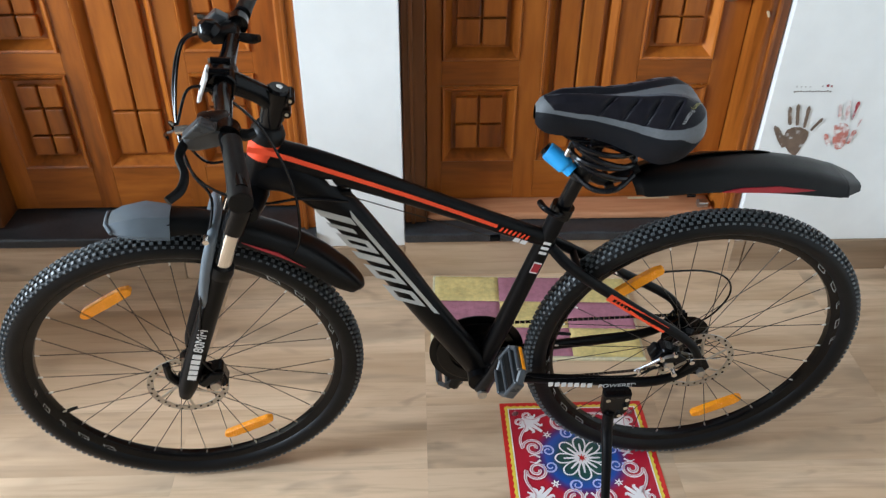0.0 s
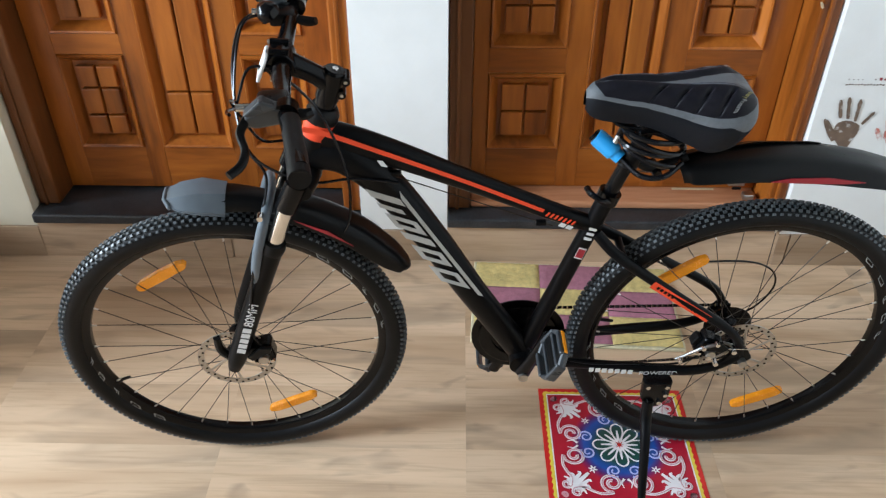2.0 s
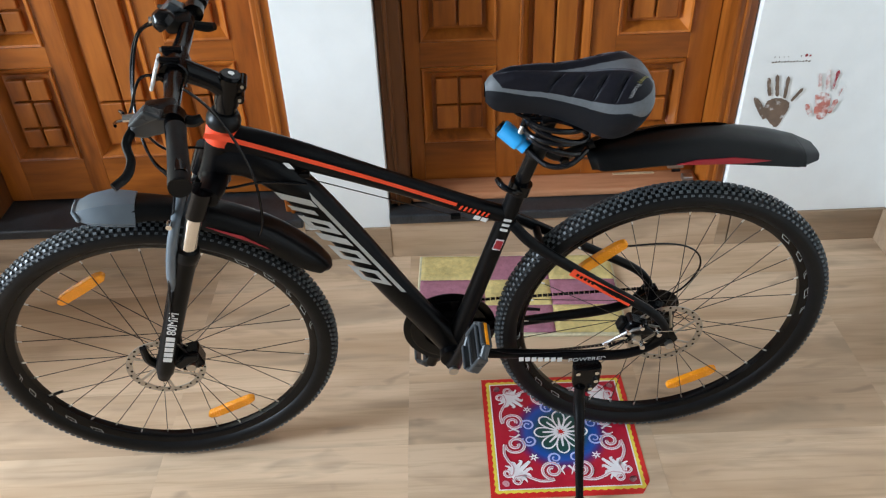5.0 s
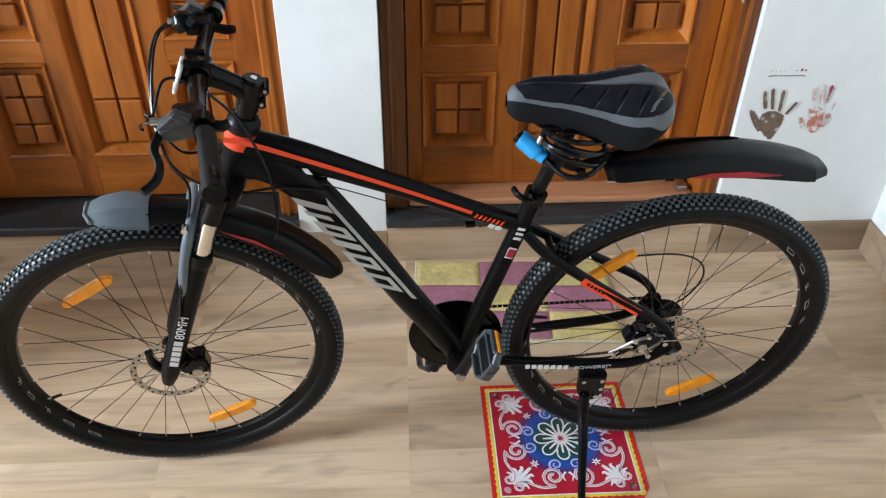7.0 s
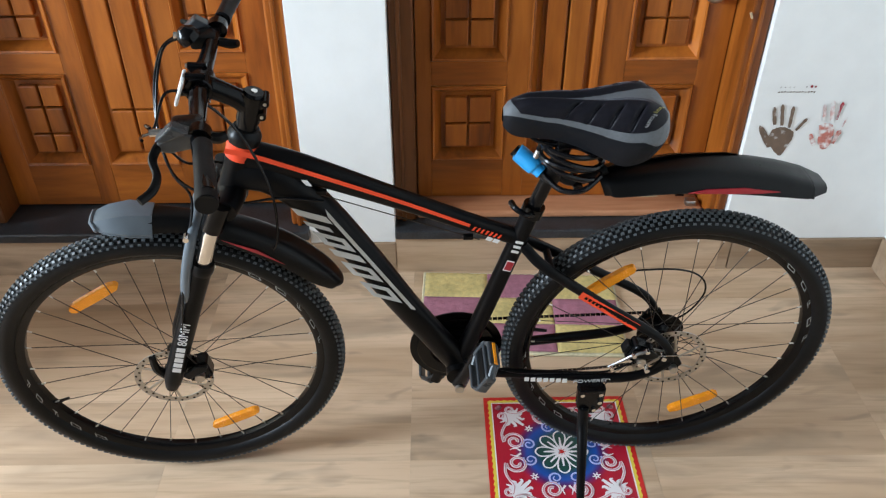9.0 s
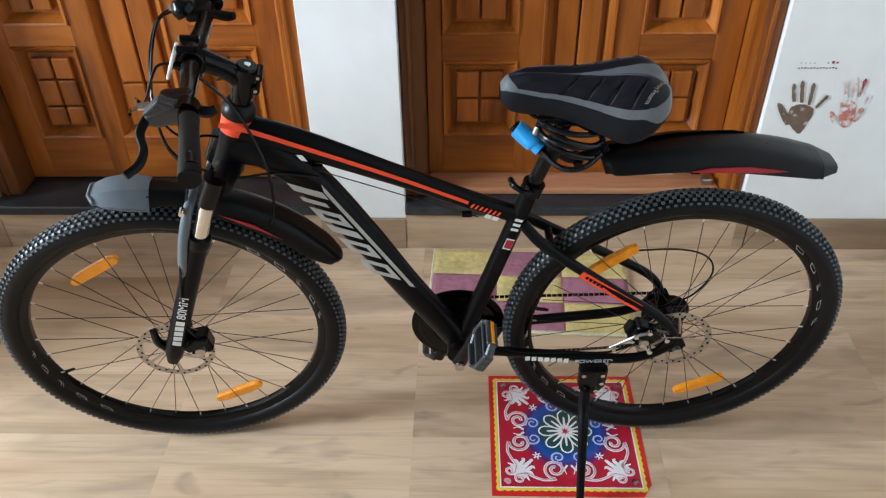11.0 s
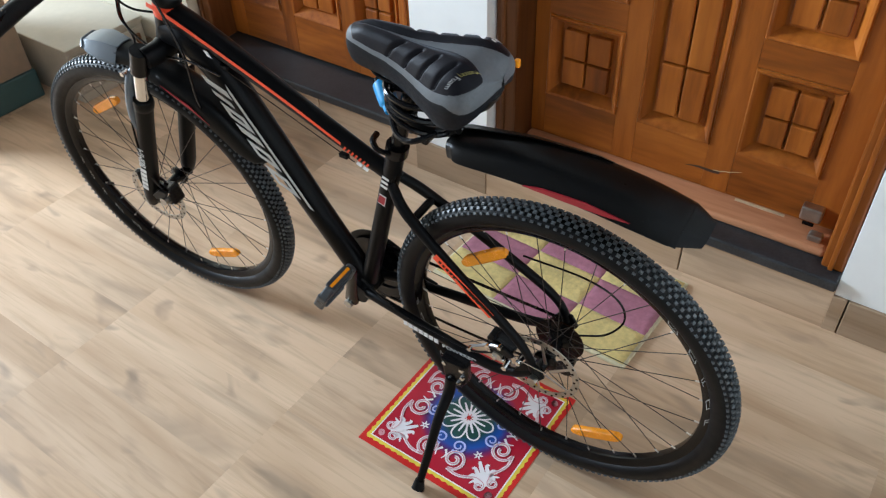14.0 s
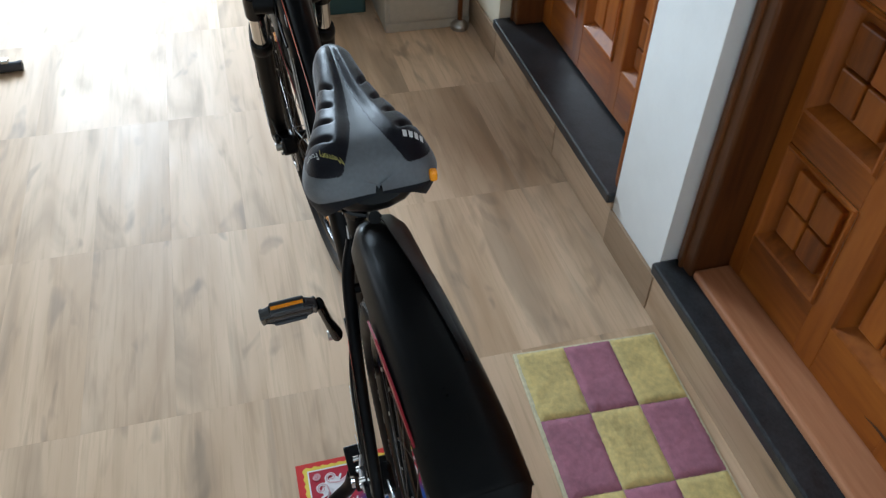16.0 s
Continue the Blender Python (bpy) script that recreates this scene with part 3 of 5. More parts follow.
for k in range(2):
    f = 0.855 + k * 0.026
    part("model_mark", side_patch([along_tt(f, -0.016), along_tt(f + 0.021, -0.016), along_tt(f + 0.025, -0.007), along_tt(f + 0.004, -0.007)], -0.0165), M_WHITE, bicycle, "small white mark on the top tube")

DT0, DT1 = Vector((-0.728, 0, 0.776)), Vector((-0.548, 0, 0.480))
DU = (DT1 - DT0).normalized()
DN = Vector((abs(DU.z), 0, abs(DU.x)))        # up and to the rear, across the tube
def dt(u, v):
    p = DT0 + DU * u + DN * v
    return (p.x, p.z)


# the maker's mark: strongly slanted silver strokes under one long bar, as plain shapes
def stroke(u0, u1, v0, v1, k=1.30):
    """A slanted stroke across the tube from v0 to v1, covering u0 to u1 at its lower edge."""
    part("mark_stroke", side_patch([dt(u0 + k * (v0 + 0.028), v0), dt(u1 + k * (v0 + 0.028), v0), dt(u1 + k * (v1 + 0.028), v1), dt(u0 + k * (v1 + 0.028), v1)], -0.0290), M_SILVER, bicycle)


part("mark_bar", side_patch([dt(0.040, 0.013), dt(0.320, 0.013), dt(0.328, 0.020), dt(0.022, 0.020)], -0.0262), M_SILVER, bicycle, "long silver bar of the maker's mark")
stroke(-0.016, 0.004, -0.028, 0.012)
stroke(0.020, 0.033, -0.028, 0.002)
for u0, u1 in ((0.048, 0.086), (0.136, 0.178), (0.198, 0.246)):
    stroke(u0, u0 + 0.013, -0.028, 0.009)
    stroke(u1 - 0.013, u1, -0.028, 0.009)
    stroke(u0 + 0.013, u1 - 0.013, -0.028, -0.020)
    stroke(u0 + 0.013, u1 - 0.013, 0.001, 0.009)
stroke(0.098, 0.119, -0.028, 0.009)
for u in (-0.052,):
    part("mark_tick", side_patch([dt(u, 0.022), dt(u + 0.014, 0.022), dt(u + 0.022, 0.030), dt(u + 0.006, 0.030)], -0.0240), M_WHITE, bicycle)

def on_seat_tube(f, v):
    x, z = -0.362 + (0.045) * f, 0.590 + 0.143 * f
    return (x + v * 0.95, z - v * 0.30)
part("badge", side_patch([on_seat_tube(0.04, -0.008), on_seat_tube(0.04, 0.008), on_seat_tube(0.22, 0.008), on_seat_tube(0.22, -0.008)], -0.0172), M_WHITE, bicycle, "white and red sticker on the seat tube")
part("badge_core", side_patch([on_seat_tube(0.06, -0.0072), on_seat_tube(0.06, 0.0072), on_seat_tube(0.20, 0.0072), on_seat_tube(0.20, -0.0072)], -0.0180), M_RED, bicycle)
for k in range(3):
    part("badge_line", side_patch([on_seat_tube(0.36 + k * 0.08, -0.009), on_seat_tube(0.36 + k * 0.08, 0.006), on_seat_tube(0.40 + k * 0.08, 0.006), on_seat_tube(0.40 + k * 0.08, -0.009)], -0.0172), M_WHITE, bicycle)
# stay decals
def stay_strip(f0, f1, v0, v1, lift):
    """Four corners along the left seat stay, on its outer flank."""
    out = []
    for f, v in ((f0, v0), (f1, v0), (f1, v1), (f0, v1)):
        x, z = -0.215 + 0.125 * f, 0.5635 - 0.0855 * f
        out.append((x + v * 0.56, -0.0558 - 0.0125 * f - lift, z + v * 0.83))
    return out, [(0, 1, 2, 3)]


part("stay_decal", stay_strip(0.0, 1.0, -0.0115, 0.006, 0.0006), M_ORANGE, bicycle, "orange panel on the seat stay")
lettering("stay_lettering", "ALLOY", 0.0165, M_FRAME, bicycle, pose(-0.128, -0.0660, 0.5025, 90, 0, -6) @ pose(0, 0, 0, 0, 0, -34.5))
for k in range(5):
    part("stay_word", stay_strip(0.08 + 0.062 * k, 0.08 + 0.062 * k + 0.040, -0.0062, 0.0004, 0.0012), M_FRAME, bicycle)
lettering("chain_stay_lettering", "POWERED", 0.0172, M_WHITE, bicycle, facing_south(-0.168, -0.0745, 0.3225, 0, 8))
for k in range(7):
    part("maker_block", side_patch([(-0.312 + k * 0.0135, 0.3165), (-0.302 + k * 0.0135, 0.3165), (-0.302 + k * 0.0135, 0.3285), (-0.312 + k * 0.0135, 0.3285)], -0.0625 - k * 0.0013), M_WHITE, bicycle)


# wheels
def wheel(name, x, label, matrix):
    """Rim as the body, with tyre, tread, spokes, hub, rotor and two reflectors under it; built about its own axle."""
    rim = part(name, revolve([(0.315, -0.0130), (0.313, -0.0146), (0.303, -0.0135), (0.296, -0.008), (0.2945, 0), (0.296, 0.008), (0.303, 0.0135), (0.313, 0.0146), (0.315, 0.0130), (0.308, 0)], 96), M_GLOSS, bicycle, label, True, matrix)
    prof = [(0.310, -0.012), (0.316, -0.020), (0.324, -0.0250), (0.336, -0.0250), (0.346, -0.0205), (0.352, -0.0115), (0.354, 0.0), (0.352, 0.0115), (0.346, 0.0205), (0.336, 0.0250), (0.324, 0.0250), (0.316, 0.020), (0.310, 0.012)]
    part("tyre", revolve(prof, 112), M_RUBBER, rim, "knobbly black rubber tyre", True)
    v, f = [], []
    for i in range(152):
        for row, (r, y, wr, wy) in enumerate(((0.3542, 0.0, 0.0068, 0.0036), (0.3532, -0.0082, 0.0066, 0.0034), (0.3532, 0.0082, 0.0066, 0.0034), (0.3500, -0.0150, 0.0064, 0.0032), (0.3500, 0.0150, 0.0064, 0.0032), (0.3440, -0.0212, 0.0058, 0.0024), (0.3440, 0.0212, 0.0058, 0.0024))):
            a = 2 * math.pi * (i + (0.5 if row in (1, 2, 5, 6) else 0.0)) / 152
            t, u = Vector((-math.sin(a), 0, math.cos(a))), Vector((math.cos(a), 0, math.sin(a)))
            tilt = y / 0.0255
            nrm = (u * math.sqrt(max(0.05, 1 - tilt * tilt)) + Vector((0, tilt, 0))).normalized()
            sid = t.cross(nrm)
            c = u * r + Vector((0, y, 0))
            base = len(v)
            for h, k in ((-0.002, 1.0), (0.0034, 0.80)):
                for p, q in ((-1, -1), (1, -1), (1, 1), (-1, 1)):
                    v.append(tuple(c + nrm * h + t * (p * wr * 0.5 * 1.15 * k) + sid * (q * wy * k)))
            for q in ((4, 5, 6, 7), (0, 1, 5, 4), (1, 2, 6, 5), (2, 3, 7, 6), (3, 0, 4, 7)):
                f.append(tuple(base + w for w in q))
    tr = bpy.data.meshes.new("tread")
    tr.from_pydata(v, [], f)
    tr.materials.append(M_TREAD)
    part("tread", tr, M_TREAD, rim, "rows of dusty rubber knobs")
    # hub and spokes
    part("hub", revolve([(0.0065, -0.052), (0.010, -0.052), (0.012, -0.034), (0.024, -0.031), (0.024, -0.026), (0.013, -0.020), (0.011, 0), (0.013, 0.020), (0.024, 0.026), (0.024, 0.031), (0.012, 0.034), (0.010, 0.052), (0.0065, 0.052)], 24), M_GLOSS, rim, smooth=True)
    for s in (-1, 1):
        for cross in (-1, 1):
            a1 = cross * radians(62)
            mesh = None
            for k in range(8):
                turn = 2 * math.pi * (k + (0.25 if s > 0 else 0.0) + (0.5 if cross > 0 else 0.0)) / 8 + 0.06
                if mesh is None:
                    hubp = (0.022 * math.cos(a1), s * 0.0285, 0.022 * math.sin(a1))
                    rimp = (0.297, s * 0.003, 0.0)
                    bm = tube([(*hubp, 0.00092), (*rimp, 0.00092)], 5, 1, straight=True)
                    ob = part("spoke", bm, M_SPOKE, rim)
                    mesh = ob.data
                else:
                    ob = part("spoke", mesh, M_SPOKE, rim)
                ob.matrix_basis = Matrix.Rotation(turn, 4, "Y")
                if k == 0:
                    nm = part("nipple", tube([(0.297, s * 0.003, 0, 0.0019), (0.286, s * 0.0035, 0, 0.0017)], 6, 1, straight=True), M_NIPPLE, rim)
                    nmesh = nm.data
                else:
                    nm = part("nipple", nmesh, M_NIPPLE, rim)
                nm.matrix_basis = Matrix.Rotation(turn, 4, "Y")
    # brake rotor with its slots
    bm = revolve([(0.080, -0.0488), (0.067, -0.0488), (0.067, -0.0470), (0.080, -0.0470)], 72)
    part("disc_rotor", bm, M_STEEL, rim, "drilled steel brake rotor")
    for k in range(6):
        a = 2 * math.pi * k / 6
        part("rotor_arm", tube([(0.020 * math.cos(a), -0.048, 0.020 * math.sin(a), 0.004), (0.069 * math.cos(a + 0.5), -0.048, 0.069 * math.sin(a + 0.5), 0.003)], 6, 1, 0.3, straight=True), M_STEEL, rim)
    hole = None
    for k in range(36):
        a = 2 * math.pi * k / 36
        rr = 0.0705 + 0.006 * (k % 2)
        if hole is None:
            ob = part("rotor_hole", revolve([(0.0, -0.0006), (0.0026, -0.0006), (0.0026, 0.0006), (0.0, 0.0006)], 8), M_GLOSS, rim)
            hole = ob.data
        else:
            ob = part("rotor_hole", hole, M_GLOSS, rim)
        ob.matrix_basis = pose(rr * math.cos(a), -0.0489, rr * math.sin(a))
    for ang in ((-63, 128) if x > -0.5 else (-68, 120)):
        m = Matrix.Rotation(radians(-ang), 4, "Y")
        out = [(-0.009, -0.053), (-0.002, -0.061), (0.007, -0.059), (0.0125, -0.043), (0.0135, 0.0), (0.0125, 0.043), (0.007, 0.059), (-0.002, 0.061), (-0.009, 0.053), (-0.010, 0.0)]
        ob = part("reflector", prism([(0.234 + a, b) for a, b in out], -0.007, 0.007, 0.003), M_AMBER, rim, "amber plastic spoke reflector", matrix=m)
    # pale marks on the rim, kept to plain bars
    for k in range(10):
        a = radians((0, 9.5, 20, 31, 43)[k % 5] + (2 if k < 5 else 183) + (5 if x < -0.5 and k < 5 else 0))
        u, t = Vector((math.cos(a), 0, math.sin(a))), Vector((-math.sin(a), 0, math.cos(a)))
        ln = (0.008, 0.012, 0.008, 0.0135, 0.0135)[k % 5]
        def at(r, q):
            return tuple(u * r + t * (q + (r - 0.3085) * 1.3) + Vector((0, -0.0144 - 0.0008 * min(1.0, (r - 0.3035) / 0.006), 0)))
        bars = [(0.3045, 0.3055, -ln, ln * 0.82), (0.3045, 0.3115, ln * 0.82, ln)]
        bars += [(0.3106, 0.3115, -ln * 0.6, ln * 0.82), (0.3055, 0.3115, -ln, -ln * 0.84)] if ln > 0.008 else [(0.3045, 0.3115, -ln * 0.1, ln * 0.12)]
        vs, fs = [], []
        for r0, r1, q0, q1 in bars:
            fs.append(tuple(len(vs) + w for w in range(4)))
            vs += [at(r0, q0), at(r0, q1), at(r1, q1), at(r1, q0)]
        part("rim_mark", (vs, fs), M_SILVER, rim)
    part("valve", tube([(0.297, 0, 0.0, 0.004), (0.274, 0, 0, 0.0035), (0.266, 0, 0, 0.003)], 8, 1, straight=True), M_PLASTIC, rim, matrix=Matrix.Rotation(radians(160 if x < -0.5 else 190), 4, "Y"))
    return rim


rear_wheel = wheel("rear_wheel", 0.0, "black alloy rear wheel with a knobbly tyre", pose(0, 0, AXLE))
front_wheel = wheel("front_wheel", FRONT_X, "black alloy front wheel, turned slightly towards the room", STEER @ pose(FRONT_X, 0, AXLE))

# fork, turned with the wheel
crown = part("fork_crown", tube([(*on_axis(0.80, 0.010, -0.066), 0.021), (*on_axis(0.800, 0.0, -0.03), 0.023), (*on_axis(0.803), 0.026), (*on_axis(0.800, 0.0, 0.03), 0.023), (*on_axis(0.80, 0.010, 0.066), 0.021)], 14, 5), M_FRAME, bicycle, "satin black suspension fork", True, STEER)
for s in (-1, 1):
    y = s * 0.066
    part("crown_socket", tube([(*on_axis(0.818, 0.020, y), 0.020), (*on_axis(0.765, 0.026, y), 0.0195)], 16, 1, straight=True), M_GLOSS, crown, smooth=True)
    part("stanchion", tube([(*on_axis(0.80, 0.024, y), 0.0148), (*on_axis(0.66, 0.030, y), 0.0148)], 18, 1, straight=True), M_CHROME, crown, "polished chrome stanchion", True)
    part("dust_seal", tube([(*on_axis(0.690, 0.029, y), 0.0205), (*on_axis(0.678, 0.029, y), 0.0225), (*on_axis(0.668, 0.030, y), 0.0215)], 18, 2), M_PLASTIC, crown, smooth=True)
    leg = part("lower_leg", tube([(*on_axis(0.676, 0.030, y), 0.0205), (*on_axis(0.60, 0.033, y), 0.0195), (*on_axis(0.46, 0.038, y), 0.0195), (*on_axis(0.385, 0.040, y), 0.0190), (*on_axis(0.350, 0.040, y), 0.0130)], 18, 6), M_FRAME, crown, smooth=True)
    part("fork_end", prism([(FRONT_X - 0.014, 0.335), (FRONT_X - 0.012, 0.372), (FRONT_X + 0.014, 0.378), (FRONT_X + 0.012, 0.345)], y * 0.78, y * 0.92, 0.002), M_GLOSS, crown)
part("fork_arch", tube([(*on_axis(0.590, 0.040, -0.072), 0.008), (*on_axis(0.640, 0.052, -0.076), 0.0100), (*on_axis(0.700, 0.058, -0.073), 0.0100), (*on_axis(0.748, 0.058, -0.058), 0.0095), (*on_axis(0.757, 0.055, 0), 0.0095), (*on_axis(0.748, 0.058, 0.058), 0.0095), (*on_axis(0.700, 0.058, 0.073), 0.0100), (*on_axis(0.640, 0.052, 0.076), 0.0100), (*on_axis(0.590, 0.040, 0.072), 0.008)], 10, 6), M_GREYPL, crown, "grey brace arched over the front wheel", True)
ab = on_axis(0.752, 0.068, -0.068)
part("arch_bolt", rod((ab[0], ab[1] - 0.010, ab[2]), (ab[0], ab[1] + 0.006, ab[2]), 0.0055, 8), M_CHROME, crown, smooth=True)
ax_deg = 90 - math.degrees(math.atan2(AXIS_D.x, AXIS_D.z))
lx, _, lz = on_axis(0.522, 0.037)
lettering("fork_lettering", "80MM", 0.0250, M_WHITE, crown, facing_south(lx, -0.0862, lz, ax_deg))
for k in range(5):
    p = on_axis(0.417 + k * 0.0145, 0.038)
    q = on_axis(0.428 + k * 0.0145, 0.038)
    part("maker_bar", prism([(p[0] - 0.008, p[2] + 0.002), (p[0] + 0.008, p[2] - 0.003), (q[0] + 0.008, q[2] - 0.003), (q[0] - 0.008, q[2] + 0.002)], -0.0860, -0.0866), M_WHITE, crown)

# brake calipers
def caliper(x, z, turn, parent, matrix=None):
    c = part("brake_caliper", box(-0.026, 0.022, -0.074, -0.036, -0.024, 0.024, 0.007), M_GLOSS, parent, "black mechanical disc brake caliper", matrix=(matrix or Matrix()) @ pose(x, 0, z, 0, turn, 0))
    part("caliper_arm", prism([(-0.030, 0.010), (0.004, 0.030), (0.026, 0.024), (0.020, 0.012), (-0.022, -0.002)], -0.084, -0.076, 0.002), M_PLASTIC, c)
    part("adjuster", rod((0.0, -0.086, -0.004), (0.0, -0.072, -0.004), 0.010, 14), M_STEEL, c, smooth=True)
    for dx, dz in ((-0.018, -0.016), (0.014, -0.018), (0.016, 0.014)):
        part("bolt", rod((dx, -0.079, dz), (dx, -0.072, dz), 0.0042, 8), M_CHROME, c)
    part("pad_body", box(-0.036, -0.024, -0.062, -0.040, -0.014, 0.012, 0.003), M_PLASTIC, c)
    return c


caliper(FRONT_X + 0.060, 0.392, -10, crown)
caliper(-0.072, 0.392, 25, bicycle)
part("front_mount", tube([(FRONT_X - 0.03, -0.052, 0.43, 0.007), (FRONT_X - 0.028, -0.052, 0.395, 0.009), (FRONT_X - 0.01, -0.055, 0.375, 0.010)], 8, 4), M_PLASTIC, crown, smooth=True)
part("rear_brake_wire", tube([(-0.062, -0.080, 0.402, 0.0012), (0.030, -0.085, 0.404, 0.0012)], 5, 1, straight=True), M_CHROME, bicycle)
part("rear_brake_hose", tube([(-0.44, -0.030, 0.355, 0.0024), (-0.33, -0.055, 0.338, 0.0024), (-0.23, -0.066, 0.345, 0.0024), (-0.14, -0.074, 0.352, 0.0024), (-0.085, -0.078, 0.386, 0.0028)], 6, 8), M_PLASTIC, bicycle, smooth=True)
for k in range(2):
    part("bolt", rod((-0.058 + 0.03 * k, -0.088, 0.362 + 0.035 * k), (-0.058 + 0.03 * k, -0.068, 0.362 + 0.035 * k), 0.0055, 10), M_CHROME, bicycle)
part("brake_arm", tube([(-0.140, -0.076, 0.368, 0.0026), (-0.118, -0.079, 0.386, 0.0028), (-0.092, -0.082, 0.408, 0.0034), (-0.070, -0.084, 0.418, 0.0036)], 8, 4), M_ROD, bicycle, "bright steel brake linkage", True)
for bx, bz in ((-0.092, 0.409), (-0.066, 0.420), (-0.078, 0.384), (-0.134, 0.373)):
    part("pivot_bolt", rod((bx, -0.089, bz), (bx, -0.080, bz), 0.0046, 10), M_CHROME, bicycle, smooth=True)
part("axle_nut", rod((0, -0.086, AXLE), (0, -0.066, AXLE), 0.0095, 6), M_STEEL, bicycle)

# cranks, chain and gears
part("chainring", revolve([(0.088, 0.047), (0.086, 0.049), (0.060, 0.049), (0.060, 0.046), (0.086, 0.046)], 44), M_GLOSS, bicycle, matrix=pose(-0.452, 0, 0.312))
part("chain_guard", revolve([(0.104, 0.052), (0.104, 0.055), (0.070, 0.055), (0.070, 0.052)], 48), M_PLASTIC, bicycle, "black plastic chain guard ring", matrix=pose(-0.452, 0, 0.312))
part("crank_spider", revolve([(0.0, 0.050), (0.064, 0.050), (0.064, 0.054), (0.0, 0.056)], 20), M_GLOSS, bicycle, matrix=pose(-0.452, 0, 0.312))


def crank(s, ang, reach=0.156):
    y = s * 0.070
    a = radians(ang)
    ex, ez = -0.452 + reach * math.cos(a), 0.312 + reach * math.sin(a)
    c = part("crank_arm", tube([(-0.452, y * 0.85, 0.312, 0.017), (-0.452 + 0.06 * math.cos(a), y, 0.312 + 0.06 * math.sin(a), 0.013), (ex, y * 1.16, ez, 0.0125)], 12, 6, 0.7), M_GLOSS, bicycle, smooth=True)
    part("crank_bolt", rod((-0.452, y * 0.9, 0.312), (-0.452, y * 1.10, 0.312), 0.010, 14), M_STEEL, c, smooth=True)
    p = part("pedal", box(ex - 0.010, ex + 0.010, y * 1.2 if s > 0 else y * 1.2 - 0.098, y * 1.2 + 0.098 if s > 0 else y * 1.2, ez - 0.008, ez + 0.008, 0.004), M_PLASTIC, bicycle, "black cage pedal with amber reflectors")
    ys = sorted((y * 1.22, y * 1.22 + s * 0.100))
    tilt = Matrix.Translation((ex, 0, ez)) @ Matrix.Rotation(radians(-62 if s < 0 else -30), 4, "Y") @ Matrix.Translation((-ex, 0, -ez))
    p.matrix_basis = tilt
    for dx in (-0.040, 0.032):
        part("cage_bar", box(ex + dx, ex + dx + 0.008, ys[0] + 0.020, ys[1] - 0.020, ez - 0.012, ez + 0.012, 0.0035), M_CAGE, p)
        for end, back in ((ys[0], 1), (ys[1], -1)):
            part("cage_corner", tube([(ex + dx + 0.004, end + back * 0.022, ez, 0.0085), (ex + (dx + 0.004) * 0.52, end + back * 0.005, ez, 0.0085)], 8, 1, 0.62, straight=True), M_CAGE, p)
    for yy in (ys[0], ys[1] - 0.009):
        part("cage_end", box(ex - 0.022, ex + 0.022, yy, yy + 0.009, ez - 0.011, ez + 0.011, 0.004), M_CAGE, p)
    for dx in (-0.018, 0.011):
        part("cage_rib", box(ex + dx, ex + dx + 0.007, ys[0] + 0.008, ys[1] - 0.008, ez - 0.009, ez + 0.009, 0.003), M_CAGE, p)
    for dx in (-0.0415, 0.0405):
        part("pedal_reflector", box(ex + dx, ex + dx + 0.0016, ys[0] + 0.022, ys[1] - 0.022, ez - 0.0032, ez + 0.0032, 0), M_AMBER, p)
    return c


crank(-1, 73, 0.145)
crank(1, 253)
part("cassette", revolve([(0.018, 0.030), (0.052, 0.030), (0.050, 0.034), (0.044, 0.036), (0.040, 0.041), (0.034, 0.044), (0.030, 0.049), (0.024, 0.053), (0.018, 0.055)], 40), M_GLOSS, bicycle, "dark stacked gear sprockets", matrix=pose(0, 0, AXLE))
for nm, pts in (("chain_upper", [(-0.452, 0.048, 0.398), (0.0, 0.040, 0.410)]), ("chain_lower", [(-0.440, 0.048, 0.218), (-0.20, 0.046, 0.222), (0.000, 0.044, 0.240)])):
    bm = bmesh.new()
    P = smooth_line([(*p, 1) for p in pts], 20)
    tot, last = 0.0, None
    for a, b in zip(P, P[1:]):
        n_l = max(1, round(float(np.linalg.norm(b[:3] - a[:3])) / 0.0127))
        for k in range(n_l):
            p, q = a[:3] + (b[:3] - a[:3]) * (k / n_l), a[:3] + (b[:3] - a[:3]) * ((k + 0.82) / n_l)
            bm = tube([(*p, 0.0042), (*((p + q) / 2), 0.0032), (*q, 0.0042)], 6, 1, 0.8, bm, True)
    part(nm, bm, M_GLOSS, bicycle, "dark roller chain")
dr = part("derailleur", prism([(-0.012, 0.330), (0.012, 0.352), (0.026, 0.340), (0.022, 0.250), (0.004, 0.236), (-0.010, 0.262)], 0.056, 0.072, 0.003), M_GLOSS, bicycle, "black rear derailleur")
for z in (0.305, 0.252):
    part("jockey_wheel", revolve([(0.004, 0.042), (0.020, 0.042), (0.020, 0.046), (0.004, 0.046)], 14), M_PLASTIC, dr, matrix=pose(0.006, 0, z))
part("gear_cable", tube([(-0.10, 0.066, 0.51, 0.0022), (0.02, 0.078, 0.500, 0.0022), (0.085, 0.085, 0.470, 0.0022), (0.105, 0.086, 0.420, 0.0022), (0.075, 0.080, 0.365, 0.0022), (0.022, 0.070, 0.340, 0.0022)], 6, 10), M_CABLE, bicycle, smooth=True)

# kickstand
ks = part("kickstand_bracket", prism([(-0.200, 0.316), (-0.138, 0.316), (-0.140, 0.262), (-0.156, 0.236), (-0.186, 0.232), (-0.198, 0.262)], -0.094, -0.076, 0.004), M_GLOSS, bicycle, "black bolted kickstand bracket")
